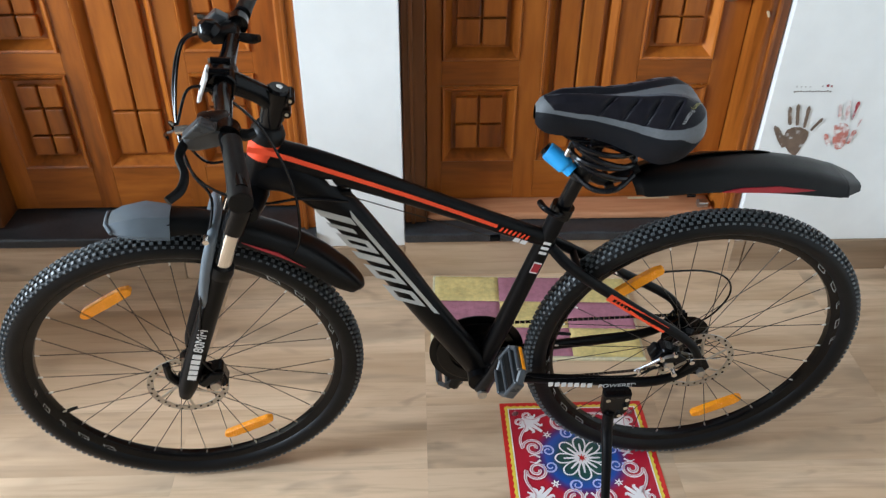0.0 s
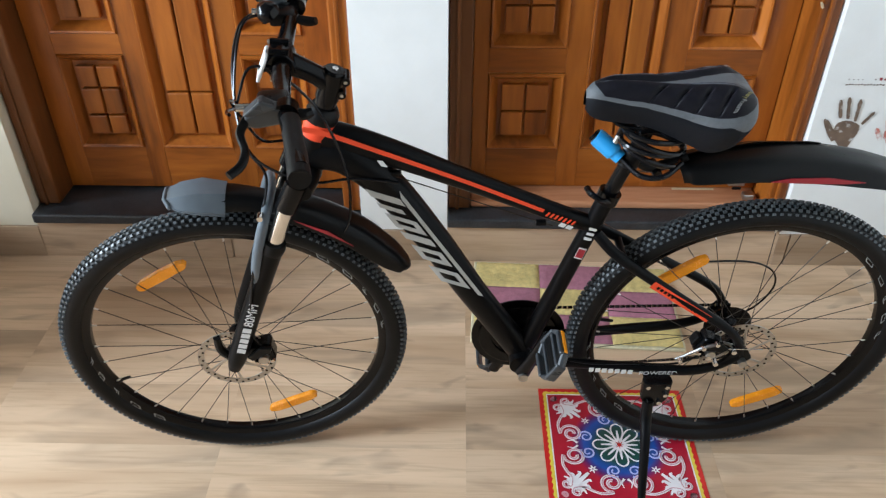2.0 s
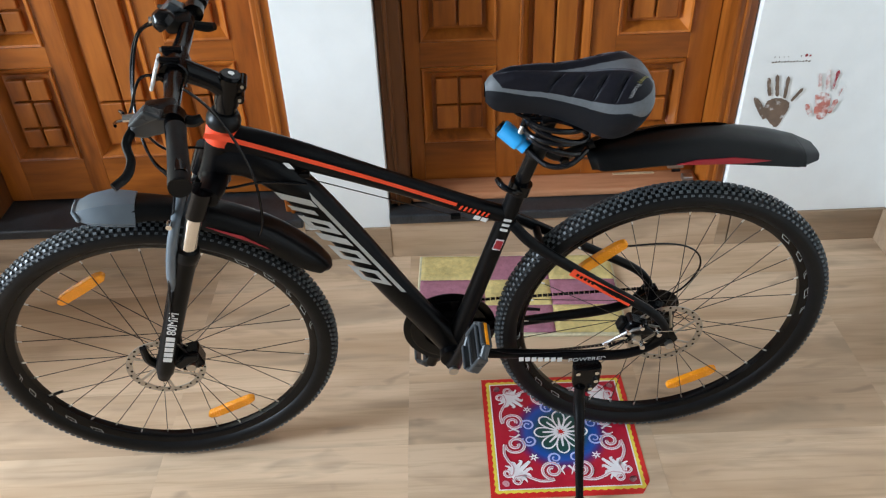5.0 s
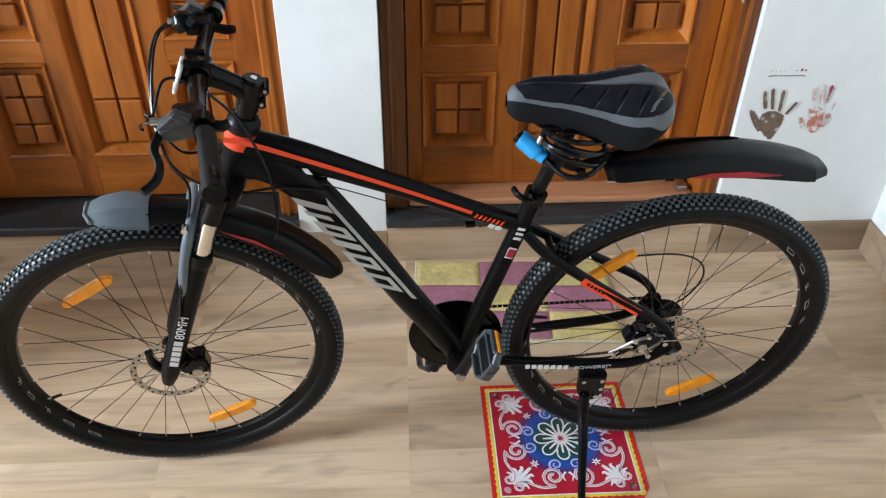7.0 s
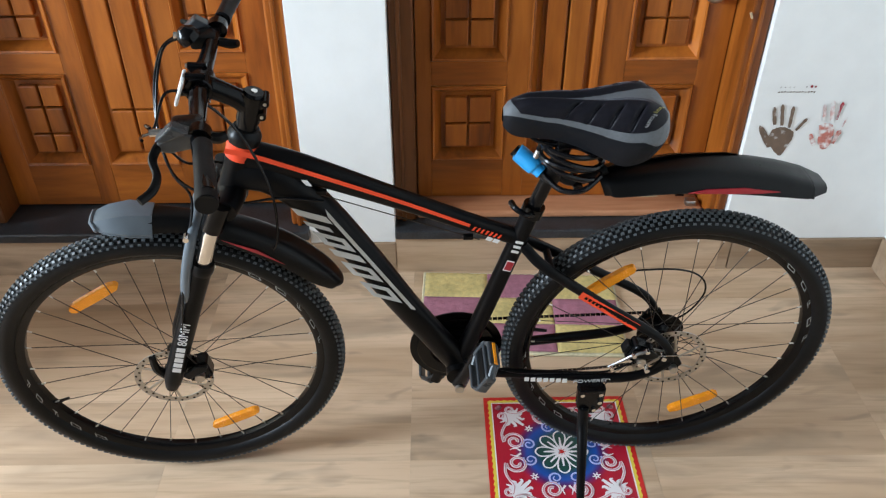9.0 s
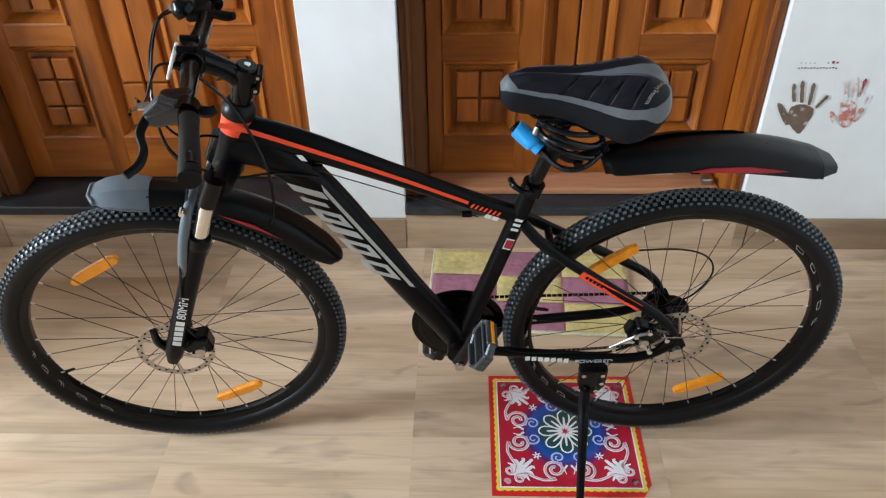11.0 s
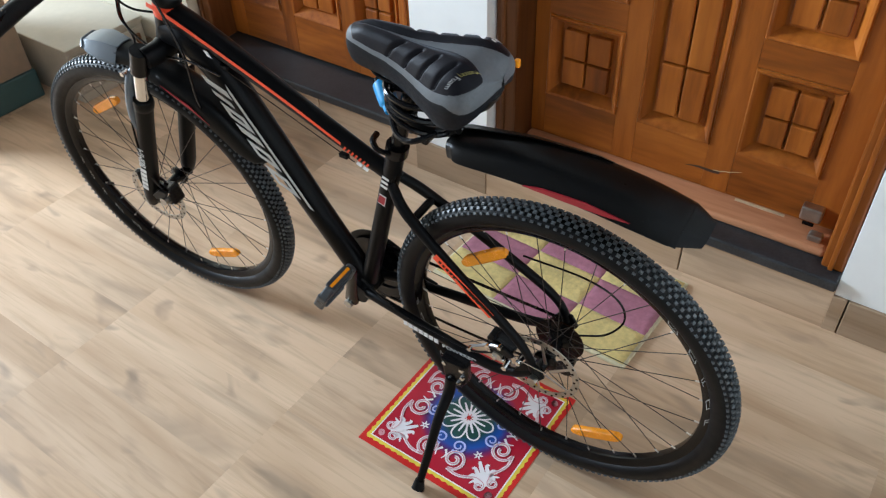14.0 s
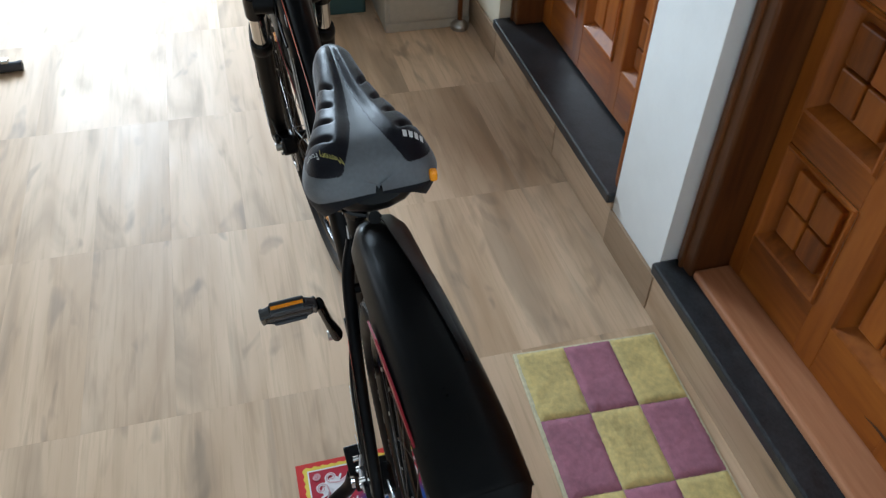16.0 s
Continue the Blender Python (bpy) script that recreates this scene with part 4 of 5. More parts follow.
for dx, dz in ((-0.190, 0.304), (-0.150, 0.304), (-0.150, 0.278), (-0.184, 0.252), (-0.160, 0.254)):
    part("bolt", rod((dx, -0.100, dz), (dx, -0.092, dz), 0.0050, 8), M_CHROME, ks)
part("clamp_plate", box(-0.198, -0.142, -0.100, -0.052, 0.310, 0.318, 0.003), M_GLOSS, ks)
part("kickstand_leg", tube([(-0.181, -0.092, 0.255, 0.0120), (-0.182, -0.105, 0.215, 0.0125), (-0.185, -0.145, 0.170, 0.0110), (-0.188, -0.195, 0.088, 0.0095), (-0.190, -0.232, 0.032, 0.0085)], 12, 6), M_FRAME, bicycle, "black telescopic kickstand leg", True)
part("kickstand_foot", tube([(-0.190, -0.229, 0.040, 0.0105), (-0.190, -0.238, 0.023, 0.014), (-0.190, -0.2405, 0.0195, 0.015)], 12, 3), M_PLASTIC, bicycle, smooth=True)

# stem and bar, turned with the fork
stem_a, bar_c = Vector(on_axis(0.966)), Vector((-0.879, 0, 1.015))
stem = part("stem", tube([(stem_a.x, 0, stem_a.z, 0.020), (-0.832, 0, 0.988, 0.017), (bar_c.x, 0, bar_c.z, 0.020)], 14, 5), M_GLOSS, bicycle, "gloss black bolted stem", True, STEER)
part("steerer_clamp", tube([(*on_axis(0.942), 0.0205), (*on_axis(0.990), 0.0205)], 18, 1, straight=True), M_GLOSS, stem, smooth=True)
part("spacer", tube([(*on_axis(0.920), 0.0185), (*on_axis(0.945), 0.0185)], 18, 1, straight=True), M_GLOSS, stem, smooth=True)
part("headset_cup", tube([(*on_axis(0.902), 0.0285), (*on_axis(0.916), 0.029), (*on_axis(0.928), 0.022)], 20, 2), M_PLASTIC, stem, smooth=True)
part("top_cap", tube([(*on_axis(0.990), 0.018), (*on_axis(0.995), 0.016)], 16, 1, straight=True), M_GLOSS, stem, smooth=True)
part("cap_bolt", tube([(*on_axis(0.994), 0.0062), (*on_axis(0.9965), 0.0055)], 12, 1, straight=True), M_CHROME, stem, smooth=True)
for z in (0.954, 0.978):
    p = on_axis(z, -0.024)
    boss = part("clamp_boss", rod((p[0] - 0.003, -0.017, p[2]), (p[0] - 0.003, 0.017, p[2]), 0.0075, 12), M_GLOSS, stem, smooth=True)
    part("bolt", rod((p[0] - 0.003, -0.0185, p[2]), (p[0] - 0.003, -0.0165, p[2]), 0.0030, 8), M_STEEL, boss)
plate = part("face_plate", tube([(bar_c.x - 0.002, -0.026, bar_c.z, 0.0215), (bar_c.x - 0.002, -0.024, bar_c.z, 0.0232), (bar_c.x - 0.002, 0.024, bar_c.z, 0.0232), (bar_c.x - 0.002, 0.026, bar_c.z, 0.0215)], 18, 1, straight=True), M_GLOSS, stem, smooth=True)
for y in (-0.017, 0.017):
    for z in (-0.024, 0.024):
        ear = part("plate_ear", rod((bar_c.x - 0.018, y, bar_c.z + z), (bar_c.x + 0.012, y, bar_c.z + z * 0.86), 0.0062, 10), M_GLOSS, plate, smooth=True)
        part("bolt", rod((bar_c.x - 0.0215, y, bar_c.z + z), (bar_c.x - 0.017, y, bar_c.z + z), 0.0042, 10), M_STEEL, plate)
centre = Matrix.Translation((bar_c.x - 0.030, -0.017, 1.019))
part("front_reflector", box(-0.003, 0.003, -0.023, 0.023, -0.023, 0.023, 0.0028), M_WHITE, stem, "white front reflector seen edge on", matrix=centre @ Matrix.Rotation(radians(24), 4, "Y"))
part("reflector_arm", rod((bar_c.x - 0.036, -0.024, 1.014), (bar_c.x - 0.010, -0.024, 1.015), 0.006, 8), M_PLASTIC, stem)

bar_rows = [(bar_c.x, 0, bar_c.z, 0.0158), (bar_c.x, 0.04, bar_c.z, 0.0158), (bar_c.x + 0.004, 0.09, bar_c.z + 0.001, 0.0135), (bar_c.x + 0.014, 0.18, bar_c.z + 0.012, 0.0112), (bar_c.x + 0.040, 0.318, bar_c.z + 0.016, 0.0112)]
bar = part("handlebar", tube([(r[0], -r[1], r[2], r[3]) for r in bar_rows[:0:-1]] + bar_rows, 16, 6), M_GLOSS, bicycle, "black swept handlebar", True, STEER)
for s in (-1, 1):
    part("grip", tube([(bar_c.x + 0.022, s * 0.200, bar_c.z + 0.013, 0.0150), (bar_c.x + 0.026, s * 0.230, bar_c.z + 0.013, 0.0142), (bar_c.x + 0.033, s * 0.280, bar_c.z + 0.012, 0.0148), (bar_c.x + 0.0390, s * 0.330, bar_c.z + 0.010, 0.0158), (bar_c.x + 0.0394, s * 0.333, bar_c.z + 0.010, 0.0148)], 18, 5), M_RUBBER, bar, "smooth black rubber grip", True)
    y = s * 0.172
    lz = bar_c.z + 0.010
    lv = part("brake_lever_body", prism([(bar_c.x + 0.012, lz + 0.011), (bar_c.x - 0.016, lz + 0.017), (bar_c.x - 0.044, lz + 0.001), (bar_c.x - 0.050, lz - 0.013), (bar_c.x - 0.028, lz - 0.019), (bar_c.x + 0.008, lz - 0.013)], y - 0.013, y + 0.013, 0.004), M_LEVER, bar, "grey and black brake lever")
    part("lever_cap", prism([(bar_c.x + 0.004, lz + 0.016), (bar_c.x - 0.018, lz + 0.030), (bar_c.x - 0.046, lz + 0.006), (bar_c.x - 0.030, lz + 0.004)], y - 0.018, y + 0.004, 0.003), M_LEVER, lv, "faceted grey lever housing")
    part("lever_clamp", tube([(bar_c.x + 0.016, y - 0.011, bar_c.z + 0.012, 0.0175), (bar_c.x + 0.016, y + 0.011, bar_c.z + 0.012, 0.0175)], 16, 1, straight=True), M_GLOSS, bar, smooth=True)
    part("lever_blade", tube([(bar_c.x - 0.040, y, lz - 0.003, 0.0065), (bar_c.x - 0.050, y + s * 0.03, lz - 0.013, 0.007), (bar_c.x - 0.042, y + s * 0.06, lz - 0.022, 0.0065), (bar_c.x - 0.046, y + s * 0.086, lz - 0.028, 0.0068), (bar_c.x - 0.062, y + s * 0.104, lz - 0.032, 0.0065)], 10, 6, 0.8), M_PLASTIC, lv, smooth=True)
    sh = part("gear_shifter", box(bar_c.x - 0.030, bar_c.x + 0.018, s * 0.140 - 0.020, s * 0.140 + 0.020, lz - 0.015, lz + 0.011, 0.009), M_PLASTIC, bar, "black trigger gear shifter", smooth=True)
    part("shift_trigger", tube([(bar_c.x + 0.012, s * 0.148, lz - 0.011, 0.008), (bar_c.x + 0.036, s * 0.150, lz - 0.019, 0.009), (bar_c.x + 0.050, s * 0.146, lz - 0.017, 0.007)], 8, 4), M_PLASTIC, sh, smooth=True)
    part("adjuster", rod((bar_c.x - 0.058, s * 0.155, lz + 0.001), (bar_c.x - 0.030, s * 0.152, lz - 0.001), 0.006, 8), M_CHROME, sh)
# bell on the far side
part("bell", tube([(bar_c.x - 0.022, 0.118, 1.034, 0.020), (bar_c.x - 0.030, 0.118, 1.046, 0.019), (bar_c.x - 0.036, 0.118, 1.056, 0.008)], 16, 4), M_GLOSS, bar, "small black bell", True)

CABLES = (
    [(-0.945, -0.155, 1.003), (-0.985, -0.120, 0.985), (-0.995, -0.06, 0.93), (-0.955, -0.02, 0.87), (-0.890, 0.02, 0.845), (-0.820, 0.035, 0.815)],
    [(-0.950, 0.155, 1.003), (-1.03, 0.10, 1.000), (-1.055, 0.02, 0.92), (-1.01, -0.03, 0.86), (-0.93, -0.035, 0.80), (-0.955, -0.078, 0.70), (-0.985, -0.088, 0.56), (-1.000, -0.082, 0.47), (-0.985, -0.074, 0.415)],
    [(-0.930, -0.185, 1.000), (-0.985, -0.15, 0.985), (-0.985, -0.09, 0.965), (-0.925, -0.045, 1.00), (-0.880, -0.04, 0.985), (-0.825, -0.036, 0.925), (-0.790, -0.034, 0.82), (-0.790, -0.036, 0.72), (-0.81, -0.02, 0.66)],
    [(-0.945, 0.185, 1.000), (-1.045, 0.12, 0.995), (-1.065, 0.04, 0.93), (-1.00, -0.03, 0.85), (-0.86, -0.034, 0.795), (-0.78, -0.034, 0.800), (-0.70, -0.032, 0.790)],
)
for c in CABLES:
    c = [((-0.918 + (x + 0.93) * 0.45) if x < -0.93 and z > 0.8 else x, y, z + 0.02 * max(0.0, min(1.0, (z - 0.86) / 0.12))) for x, y, z in c]
    part("control_cable", tube([(*p, 0.0025) for p in c], 7, 10), M_CABLE, bicycle, smooth=True, matrix=None)
part("top_tube_wire", tube([(-0.705, -0.012, 0.789, 0.0011), (-0.415, -0.010, 0.672, 0.0011)], 5, 1, straight=True), M_SPOKE, bicycle)
for f in (0.28, 0.80):
    x, z = along_tt(f, -0.026)
    part("cable_stop", box(x - 0.010, x + 0.010, -0.016, -0.006, z - 0.004, z + 0.006, 0.002), M_FRAME, bicycle)


# mudguards
def mudguard(rows, n, m, name, label, parent, matrix=None, wall=0.0022):
    """A shell swept along rows (x, z, half width, side drop); crowned in section."""
    P = smooth_line(rows, n)
    verts, faces, k = [], [], 11
    for layer in (0, 1):
        for i, r in enumerate(P):
            a, b = P[max(i - 1, 0)], P[min(i + 1, len(P) - 1)]
            tx, tz = b[0] - a[0], b[1] - a[1]
            ln = math.hypot(tx, tz)
            nx, nz = -tz / ln, tx / ln
            if nz < 0:
                nx, nz = -nx, -nz
            for j in range(k):
                u = -1 + 2 * j / (k - 1)
                drop = r[3] * (0.14 * u * u + 0.86 * abs(u) ** 6) + layer * wall
                verts.append((r[0] - nx * drop, u * r[2] * (1 - layer * 0.02), r[1] - nz * drop))
    L = len(P) * k
    for i in range(len(P) - 1):
        for j in range(k - 1):
            a = i * k + j
            faces.append((a, a + 1, a + k + 1, a + k))
            faces.append((L + a, L + a + k, L + a + k + 1, L + a + 1))
    for i in range(len(P) - 1):
        for j in (0, k - 1):
            a = i * k + j
            faces.append((a, a + k, L + a + k, L + a))
    for i in (0, len(P) - 1):
        for j in range(k - 1):
            a = i * k + j
            faces.append((a, a + 1, L + a + 1, L + a))
    return part(name, (verts, faces), m, parent, label, True, matrix)


# swung a little to the bicycle's right at its tail
GUARD = Matrix.Translation((-0.285, 0, 0)) @ Matrix.Rotation(radians(2.4), 4, "Z") @ Matrix.Translation((0.285, 0, 0))
rg = mudguard([(-0.200, 0.802, 0.030, 0.022), (-0.17, 0.811, 0.040, 0.029), (-0.06, 0.824, 0.047, 0.035), (0.05, 0.821, 0.051, 0.037), (0.137, 0.805, 0.053, 0.032), (0.190, 0.789, 0.052, 0.025), (0.202, 0.7848, 0.0510, 0.022), (0.207, 0.783, 0.0495, 0.020), (0.238, 0.770, 0.031, 0.010)], 6, M_PLASTIC, "rear_mudguard", "matt black plastic rear mudguard with a dark red streak", bicycle, GUARD)
part("red_streak", prism([(-0.045, 0.791), (-0.01, 0.797), (0.06, 0.796), (0.130, 0.783), (0.09, 0.782), (0.02, 0.786)], -0.0498, -0.0524), M_RED, rg)
# folded flange that stands up along the far half, tapering out to the rear
fold, ff = [], []
for i in range(13):
    g = i / 12
    x, top = -0.192 + 0.262 * g, float(np.interp(-0.192 + 0.262 * g, [-0.2, -0.17, -0.06, 0.05, 0.137], [0.802, 0.811, 0.824, 0.821, 0.805]))
    h, y0, y1 = 0.010 * (1 - g) ** 0.7 + 0.001, 0.006 + 0.022 * g, 0.040
    fold += [(x, y0, top + h), (x, (y0 + y1) / 2, top + h * 0.95 - 0.004), (x, y1, top - 0.016), (x, y1 - 0.003, top - 0.019), (x, (y0 + y1) / 2, top + h * 0.95 - 0.0065), (x, y0, top + h - 0.0025)]
for i in range(12):
    for j in range(6):
        ff.append((i * 6 + j, i * 6 + (j + 1) % 6, i * 6 + 6 + (j + 1) % 6, i * 6 + 6 + j))
ff += [tuple(range(6)), tuple(range(72, 78))]
part("mudguard_flange", (fold, ff), M_PLASTIC, rg, smooth=True)
part("mudguard_arm", tube([(-0.285, 0, 0.822, 0.011), (-0.255, -0.004, 0.800, 0.010), (-0.225, 0, 0.800, 0.010), (-0.185, 0, 0.818, 0.009)], 10, 5), M_PLASTIC, rg, smooth=True)
part("arm_pivot", rod((-0.240, -0.022, 0.792), (-0.240, 0.022, 0.792), 0.009, 12), M_GLOSS, rg, smooth=True)
part("post_clamp", tube([(-0.293, 0, 0.804, 0.020), (-0.283, 0, 0.832, 0.020)], 16, 1, straight=True), M_PLASTIC, rg, smooth=True)


def arc(deg, r):
    return (FRONT_X + r * math.cos(radians(deg)), AXLE + r * math.sin(radians(deg)))


fg = mudguard([(*arc(a, r), w, d) for a, r, w, d in ((74, 0.410, 0.034, 0.030), (62, 0.414, 0.038, 0.036), (48, 0.418, 0.040, 0.038), (36, 0.420, 0.038, 0.034), (30, 0.420, 0.030, 0.022), (28, 0.419, 0.018, 0.010))], 6, M_PLASTIC, "front_mudguard", "black plastic front mudguard with a grey gloss nose", bicycle, STEER)
mudguard([(*arc(a, r), w, d) for a, r, w, d in ((74, 0.406, 0.028, 0.022), (81, 0.408, 0.031, 0.026), (87, 0.409, 0.036, 0.030))], 6, M_PLASTIC, "neck", "", fg)


# angular shield: flat crown, two broad side facets, a blunt slanted front edge
NOSE = ((84.0, 0.4125, 0.019, 0.0375, 0.037, 0.0), (90.0, 0.4180, 0.024, 0.0405, 0.037, 0.0), (95.5, 0.4140, 0.022, 0.0365, 0.025, 0.3), (99.3, 0.4075, 0.016, 0.029, 0.012, 1.3))


def nose_row(a, r, wt, wb, d, back, inner=0.0):
    pts = []
    for y, f in ((-wb, 1.0), (-wb * 1.02, 0.86), (-wt, 0.05), (0.0, 0.0), (wt, 0.05), (wb * 1.02, 0.86), (wb, 1.0)):
        x, z = arc(a - back * f, r - d * f - inner)
        pts.append((x, y * (1 - inner * 14), z))
    return pts


def faceted_nose():
    verts, faces, k, n = [], [], 7, len(NOSE)
    for inner in (0.0, 0.003):
        for row in NOSE:
            verts += nose_row(*row, inner)
    L = n * k
    for i in range(n - 1):
        for j in range(k - 1):
            a = i * k + j
            faces += [(a, a + 1, a + k + 1, a + k), (L + a, L + a + k, L + a + k + 1, L + a + 1)]
        for j in (0, k - 1):
            a = i * k + j
            faces.append((a, a + k, L + a + k, L + a))
    for i in (0, n - 1):
        for j in range(k - 1):
            a = i * k + j
            faces.append((a, a + 1, L + a + 1, L + a))
    return verts, faces


nose = part("nose", faceted_nose(), M_GREYPL, fg, "glossy blue-grey faceted plastic nose", True)
nose.data.set_sharp_from_angle(angle=radians(30))
part("nose_lip", tube([(*p, 0.0040) for p in nose_row(*NOSE[-1])], 8, 1, straight=True), M_GREYPL, nose, smooth=True)
for k in (0, 6):
    part("nose_edge", tube([(*nose_row(*row)[k], 0.0018) for row in NOSE], 6, 1, straight=True), M_GREYPL, nose, smooth=True)
part("red_streak", prism([arc(62, 0.384), arc(66, 0.388), arc(56, 0.390), arc(47, 0.386), arc(54, 0.383)], -0.0385, -0.0400), M_RED, fg)

# saddle with its padded cover
SAD = ((0.00, 0.010, 0.952, 0.922), (0.03, 0.020, 0.963, 0.914), (0.07, 0.026, 0.969, 0.909), (0.14, 0.030, 0.972, 0.906), (0.30, 0.035, 0.972, 0.903), (0.45, 0.045, 0.970, 0.892), (0.60, 0.062, 0.972, 0.876), (0.72, 0.076, 0.976, 0.866), (0.84, 0.080, 0.976, 0.876), (0.93, 0.070, 0.966, 0.898), (0.975, 0.048, 0.952, 0.915), (1.0, 0.004, 0.940, 0.928))
SX0, SLEN = -0.383, 0.286
SAD_FINE = smooth_line(SAD, 6)
GROOVES = (0.34, 0.47, 0.59, 0.71)


def ease(x):
    x = max(0.0, min(1.0, x))
    return x * x * (3 - 2 * x)


def band_inner(s):
    return 0.55 - 0.12 * max(0, 0.25 - s) / 0.25 - 0.01 * ease((s - 0.5) / 0.4)


def wedge(s):
    """Half width, in u, of the grey wedge down the middle."""
    return 0.0 if s < 0.24 else 0.012 + 0.060 * ease((s - 0.24) / 0.50) + 0.075 * ease((s - 0.70) / 0.24)


def in_pad(s, u):
    a, lo, hi = abs(u), wedge(s), band_inner(s)
    if s < 0.045 + 0.05 * (a / hi) ** 2 or not lo < a < hi:
        return False
    mid, half = (lo + hi) / 2, (hi - lo) / 2
    return s < 0.83 or ((s - 0.83) / 0.128) ** 2 + ((a - mid) / half) ** 2 < 1


def saddle_point(s, u):
    """s from nose to tail, u across: 0 crest, 1 lower rim."""
    w, zt, zb = (float(np.interp(s, [r[0] for r in SAD_FINE], [r[i] for r in SAD_FINE])) for i in (1, 2, 3))
    au = abs(u)
    if au < 0.7:
        k = au / 0.7
        y, z = w * 0.98 * math.sin(k * 1.45), zt - (zt - zb) * 0.62 * (1 - math.cos(k * 1.45))
        z += (0.004 * math.exp(-((k - 0.5) / 0.22) ** 2) - 0.004 * math.exp(-(k / 0.16) ** 2)) * min(1, s * 3)
        lo, hi = wedge(s), band_inner(s)
        if lo < au < hi and s > 0.06:
            q = (au - lo) / (hi - lo)
            swell = ease(q * 4) * ease((1 - q) * 4) * ease((s - 0.06) * 9) * ease((0.93 - s) * 9)
            z += 0.0050 * swell
            for g in GROOVES:
                cut = math.exp(-((s - g - 0.15 * (1 - q)) / 0.014) ** 2)
                z -= 0.0075 * cut * ease((q - 0.22) * 5) * ease((1.02 - q) * 7)
    else:
        k = (au - 0.7) / 0.3
        y0, z0 = w * 0.98 * math.sin(1.45), zt - (zt - zb) * 0.62 * (1 - math.cos(1.45))
        y, z = y0 - w * 0.20 * k * k, z0 + (zb - z0) * k
    return (SX0 + SLEN * s, math.copysign(y, u), z)


def saddle_shell(choose, lift=0.0):
    NS, NU = 240, 220
    keep, verts, faces = {}, [], []
    def vid(i, j):
        if (i, j) not in keep:
            s, u = i / NS, -1 + 2 * j / NU
            p = Vector(saddle_point(s, u))
            c = Vector((p.x, 0, 0.90))
            keep[(i, j)] = len(verts)
            verts.append(tuple(p + (p - c).normalized() * lift))
        return keep[(i, j)]
    for i in range(NS):
        for j in range(NU):
            if choose((i + 0.5) / NS, -1 + 2 * (j + 0.5) / NU):
                faces.append((vid(i, j), vid(i + 1, j), vid(i + 1, j + 1), vid(i, j + 1)))
    return verts, faces


def on_top(s, u):
    return abs(u) < band_inner(s) + 0.075 + 0.045 * s + 0.16 * ease((s - 0.78) / 0.16) and s < 0.998


saddle = part("saddle", saddle_shell(lambda s, u: not on_top(s, u)), M_SIDEFAB, bicycle, "padded black saddle with grey bands", True)
part("saddle_band", saddle_shell(lambda s, u: on_top(s, u) and not in_pad(s, u)), M_GREYFAB, saddle, "grey ribbed band and middle wedge", True)
part("saddle_pad", saddle_shell(in_pad, 0.0003), M_FABRIC, saddle, "quilted black pad with cross grooves", True)
part("band_seam", tube([(*saddle_point(0.06 + 0.21 * k / 8, 0.0), 0.0006) for k in range(9)], 5, 1, straight=True), M_GREYFAB, saddle)
part("saddle_base", tube([(-0.360, 0, 0.930, 0.010), (-0.28, 0, 0.920, 0.018), (-0.19, 0, 0.908, 0.036), (-0.14, 0, 0.912, 0.034), (-0.115, 0, 0.925, 0.02)], 14, 6, 1.7), M_PLASTIC, saddle, smooth=True)
for g in GROOVES:
    for sg in (-1, 1):
        rows = []
        for k in range(7):
            q = 0.36 + 0.56 * k / 6
            sv = g + 0.15 * (1 - q)
            p = saddle_point(sv, sg * (wedge(sv) + (band_inner(sv) - wedge(sv)) * q))
            rows.append((p[0], p[1], p[2] - 0.0012, (0.0012, 0.0024, 0.0030, 0.0030, 0.0030, 0.0024, 0.0010)[k]))
        part("pad_groove", tube(rows, 8, 2), M_SLOT, saddle, smooth=True)


def saddle_word(text, s0, u0, u1, tall, material, label):
    """A word laid on the pad, its top towards the tail, running from u0 to u1."""
    ob = lettering("pad_word", text, 1.0, material, saddle, Matrix(), label)
    co = [v.co.copy() for v in ob.data.vertices]
    lo, hi = min(c.x for c in co), max(c.x for c in co)
    for v, c in zip(ob.data.vertices, co):
        u = u0 + (u1 - u0) * (c.x - lo) / (hi - lo)
        p = saddle_point(s0 + 0.42 * (u + 0.26) + c.y * tall / SLEN, u)
        v.co = Vector(p) + Vector((0, 0, 0.0022))


M_LABELY = mat("pale yellow label thread", (0.62, 0.55, 0.16), 0.6, vary=0.1)
saddle_word("Memory", 0.912, -0.235, -0.375, 0.013, M_LABELY, "pale yellow printed word")
saddle_word("Foam", 0.912, -0.390, -0.505, 0.013, M_WHITE, "white printed word")
for k in range(4):
    q0, q1 = 0.26 + 0.052 * k, 0.26 + 0.052 * k + 0.036
    cs = [saddle_point(sv, uv) for sv, uv in ((0.850, q0), (0.850, q1), (0.878, q1), (0.878, q0))]
    part("maker_block", ([(x, y, z + 0.0022) for x, y, z in cs], [(0, 1, 2, 3)]), M_WHITE, saddle, "small white printed block")
part("saddle_tag", box(-0.113, -0.104, 0.060, 0.069, 0.922, 0.937, 0.003), M_AMBER, saddle, "small amber tail tag")
for s in (-1, 1):
    part("saddle_rail", tube([(-0.345, s * 0.012, 0.912, 0.0035), (-0.31, s * 0.020, 0.893, 0.0035), (-0.22, s * 0.022, 0.890, 0.0035), (-0.15, s * 0.030, 0.900, 0.0035)], 8, 6), M_GLOSS, saddle, smooth=True)
part("rail_clamp", box(-0.288, -0.236, -0.028, 0.028, 0.880, 0.902, 0.006), M_GLOSS, saddle)

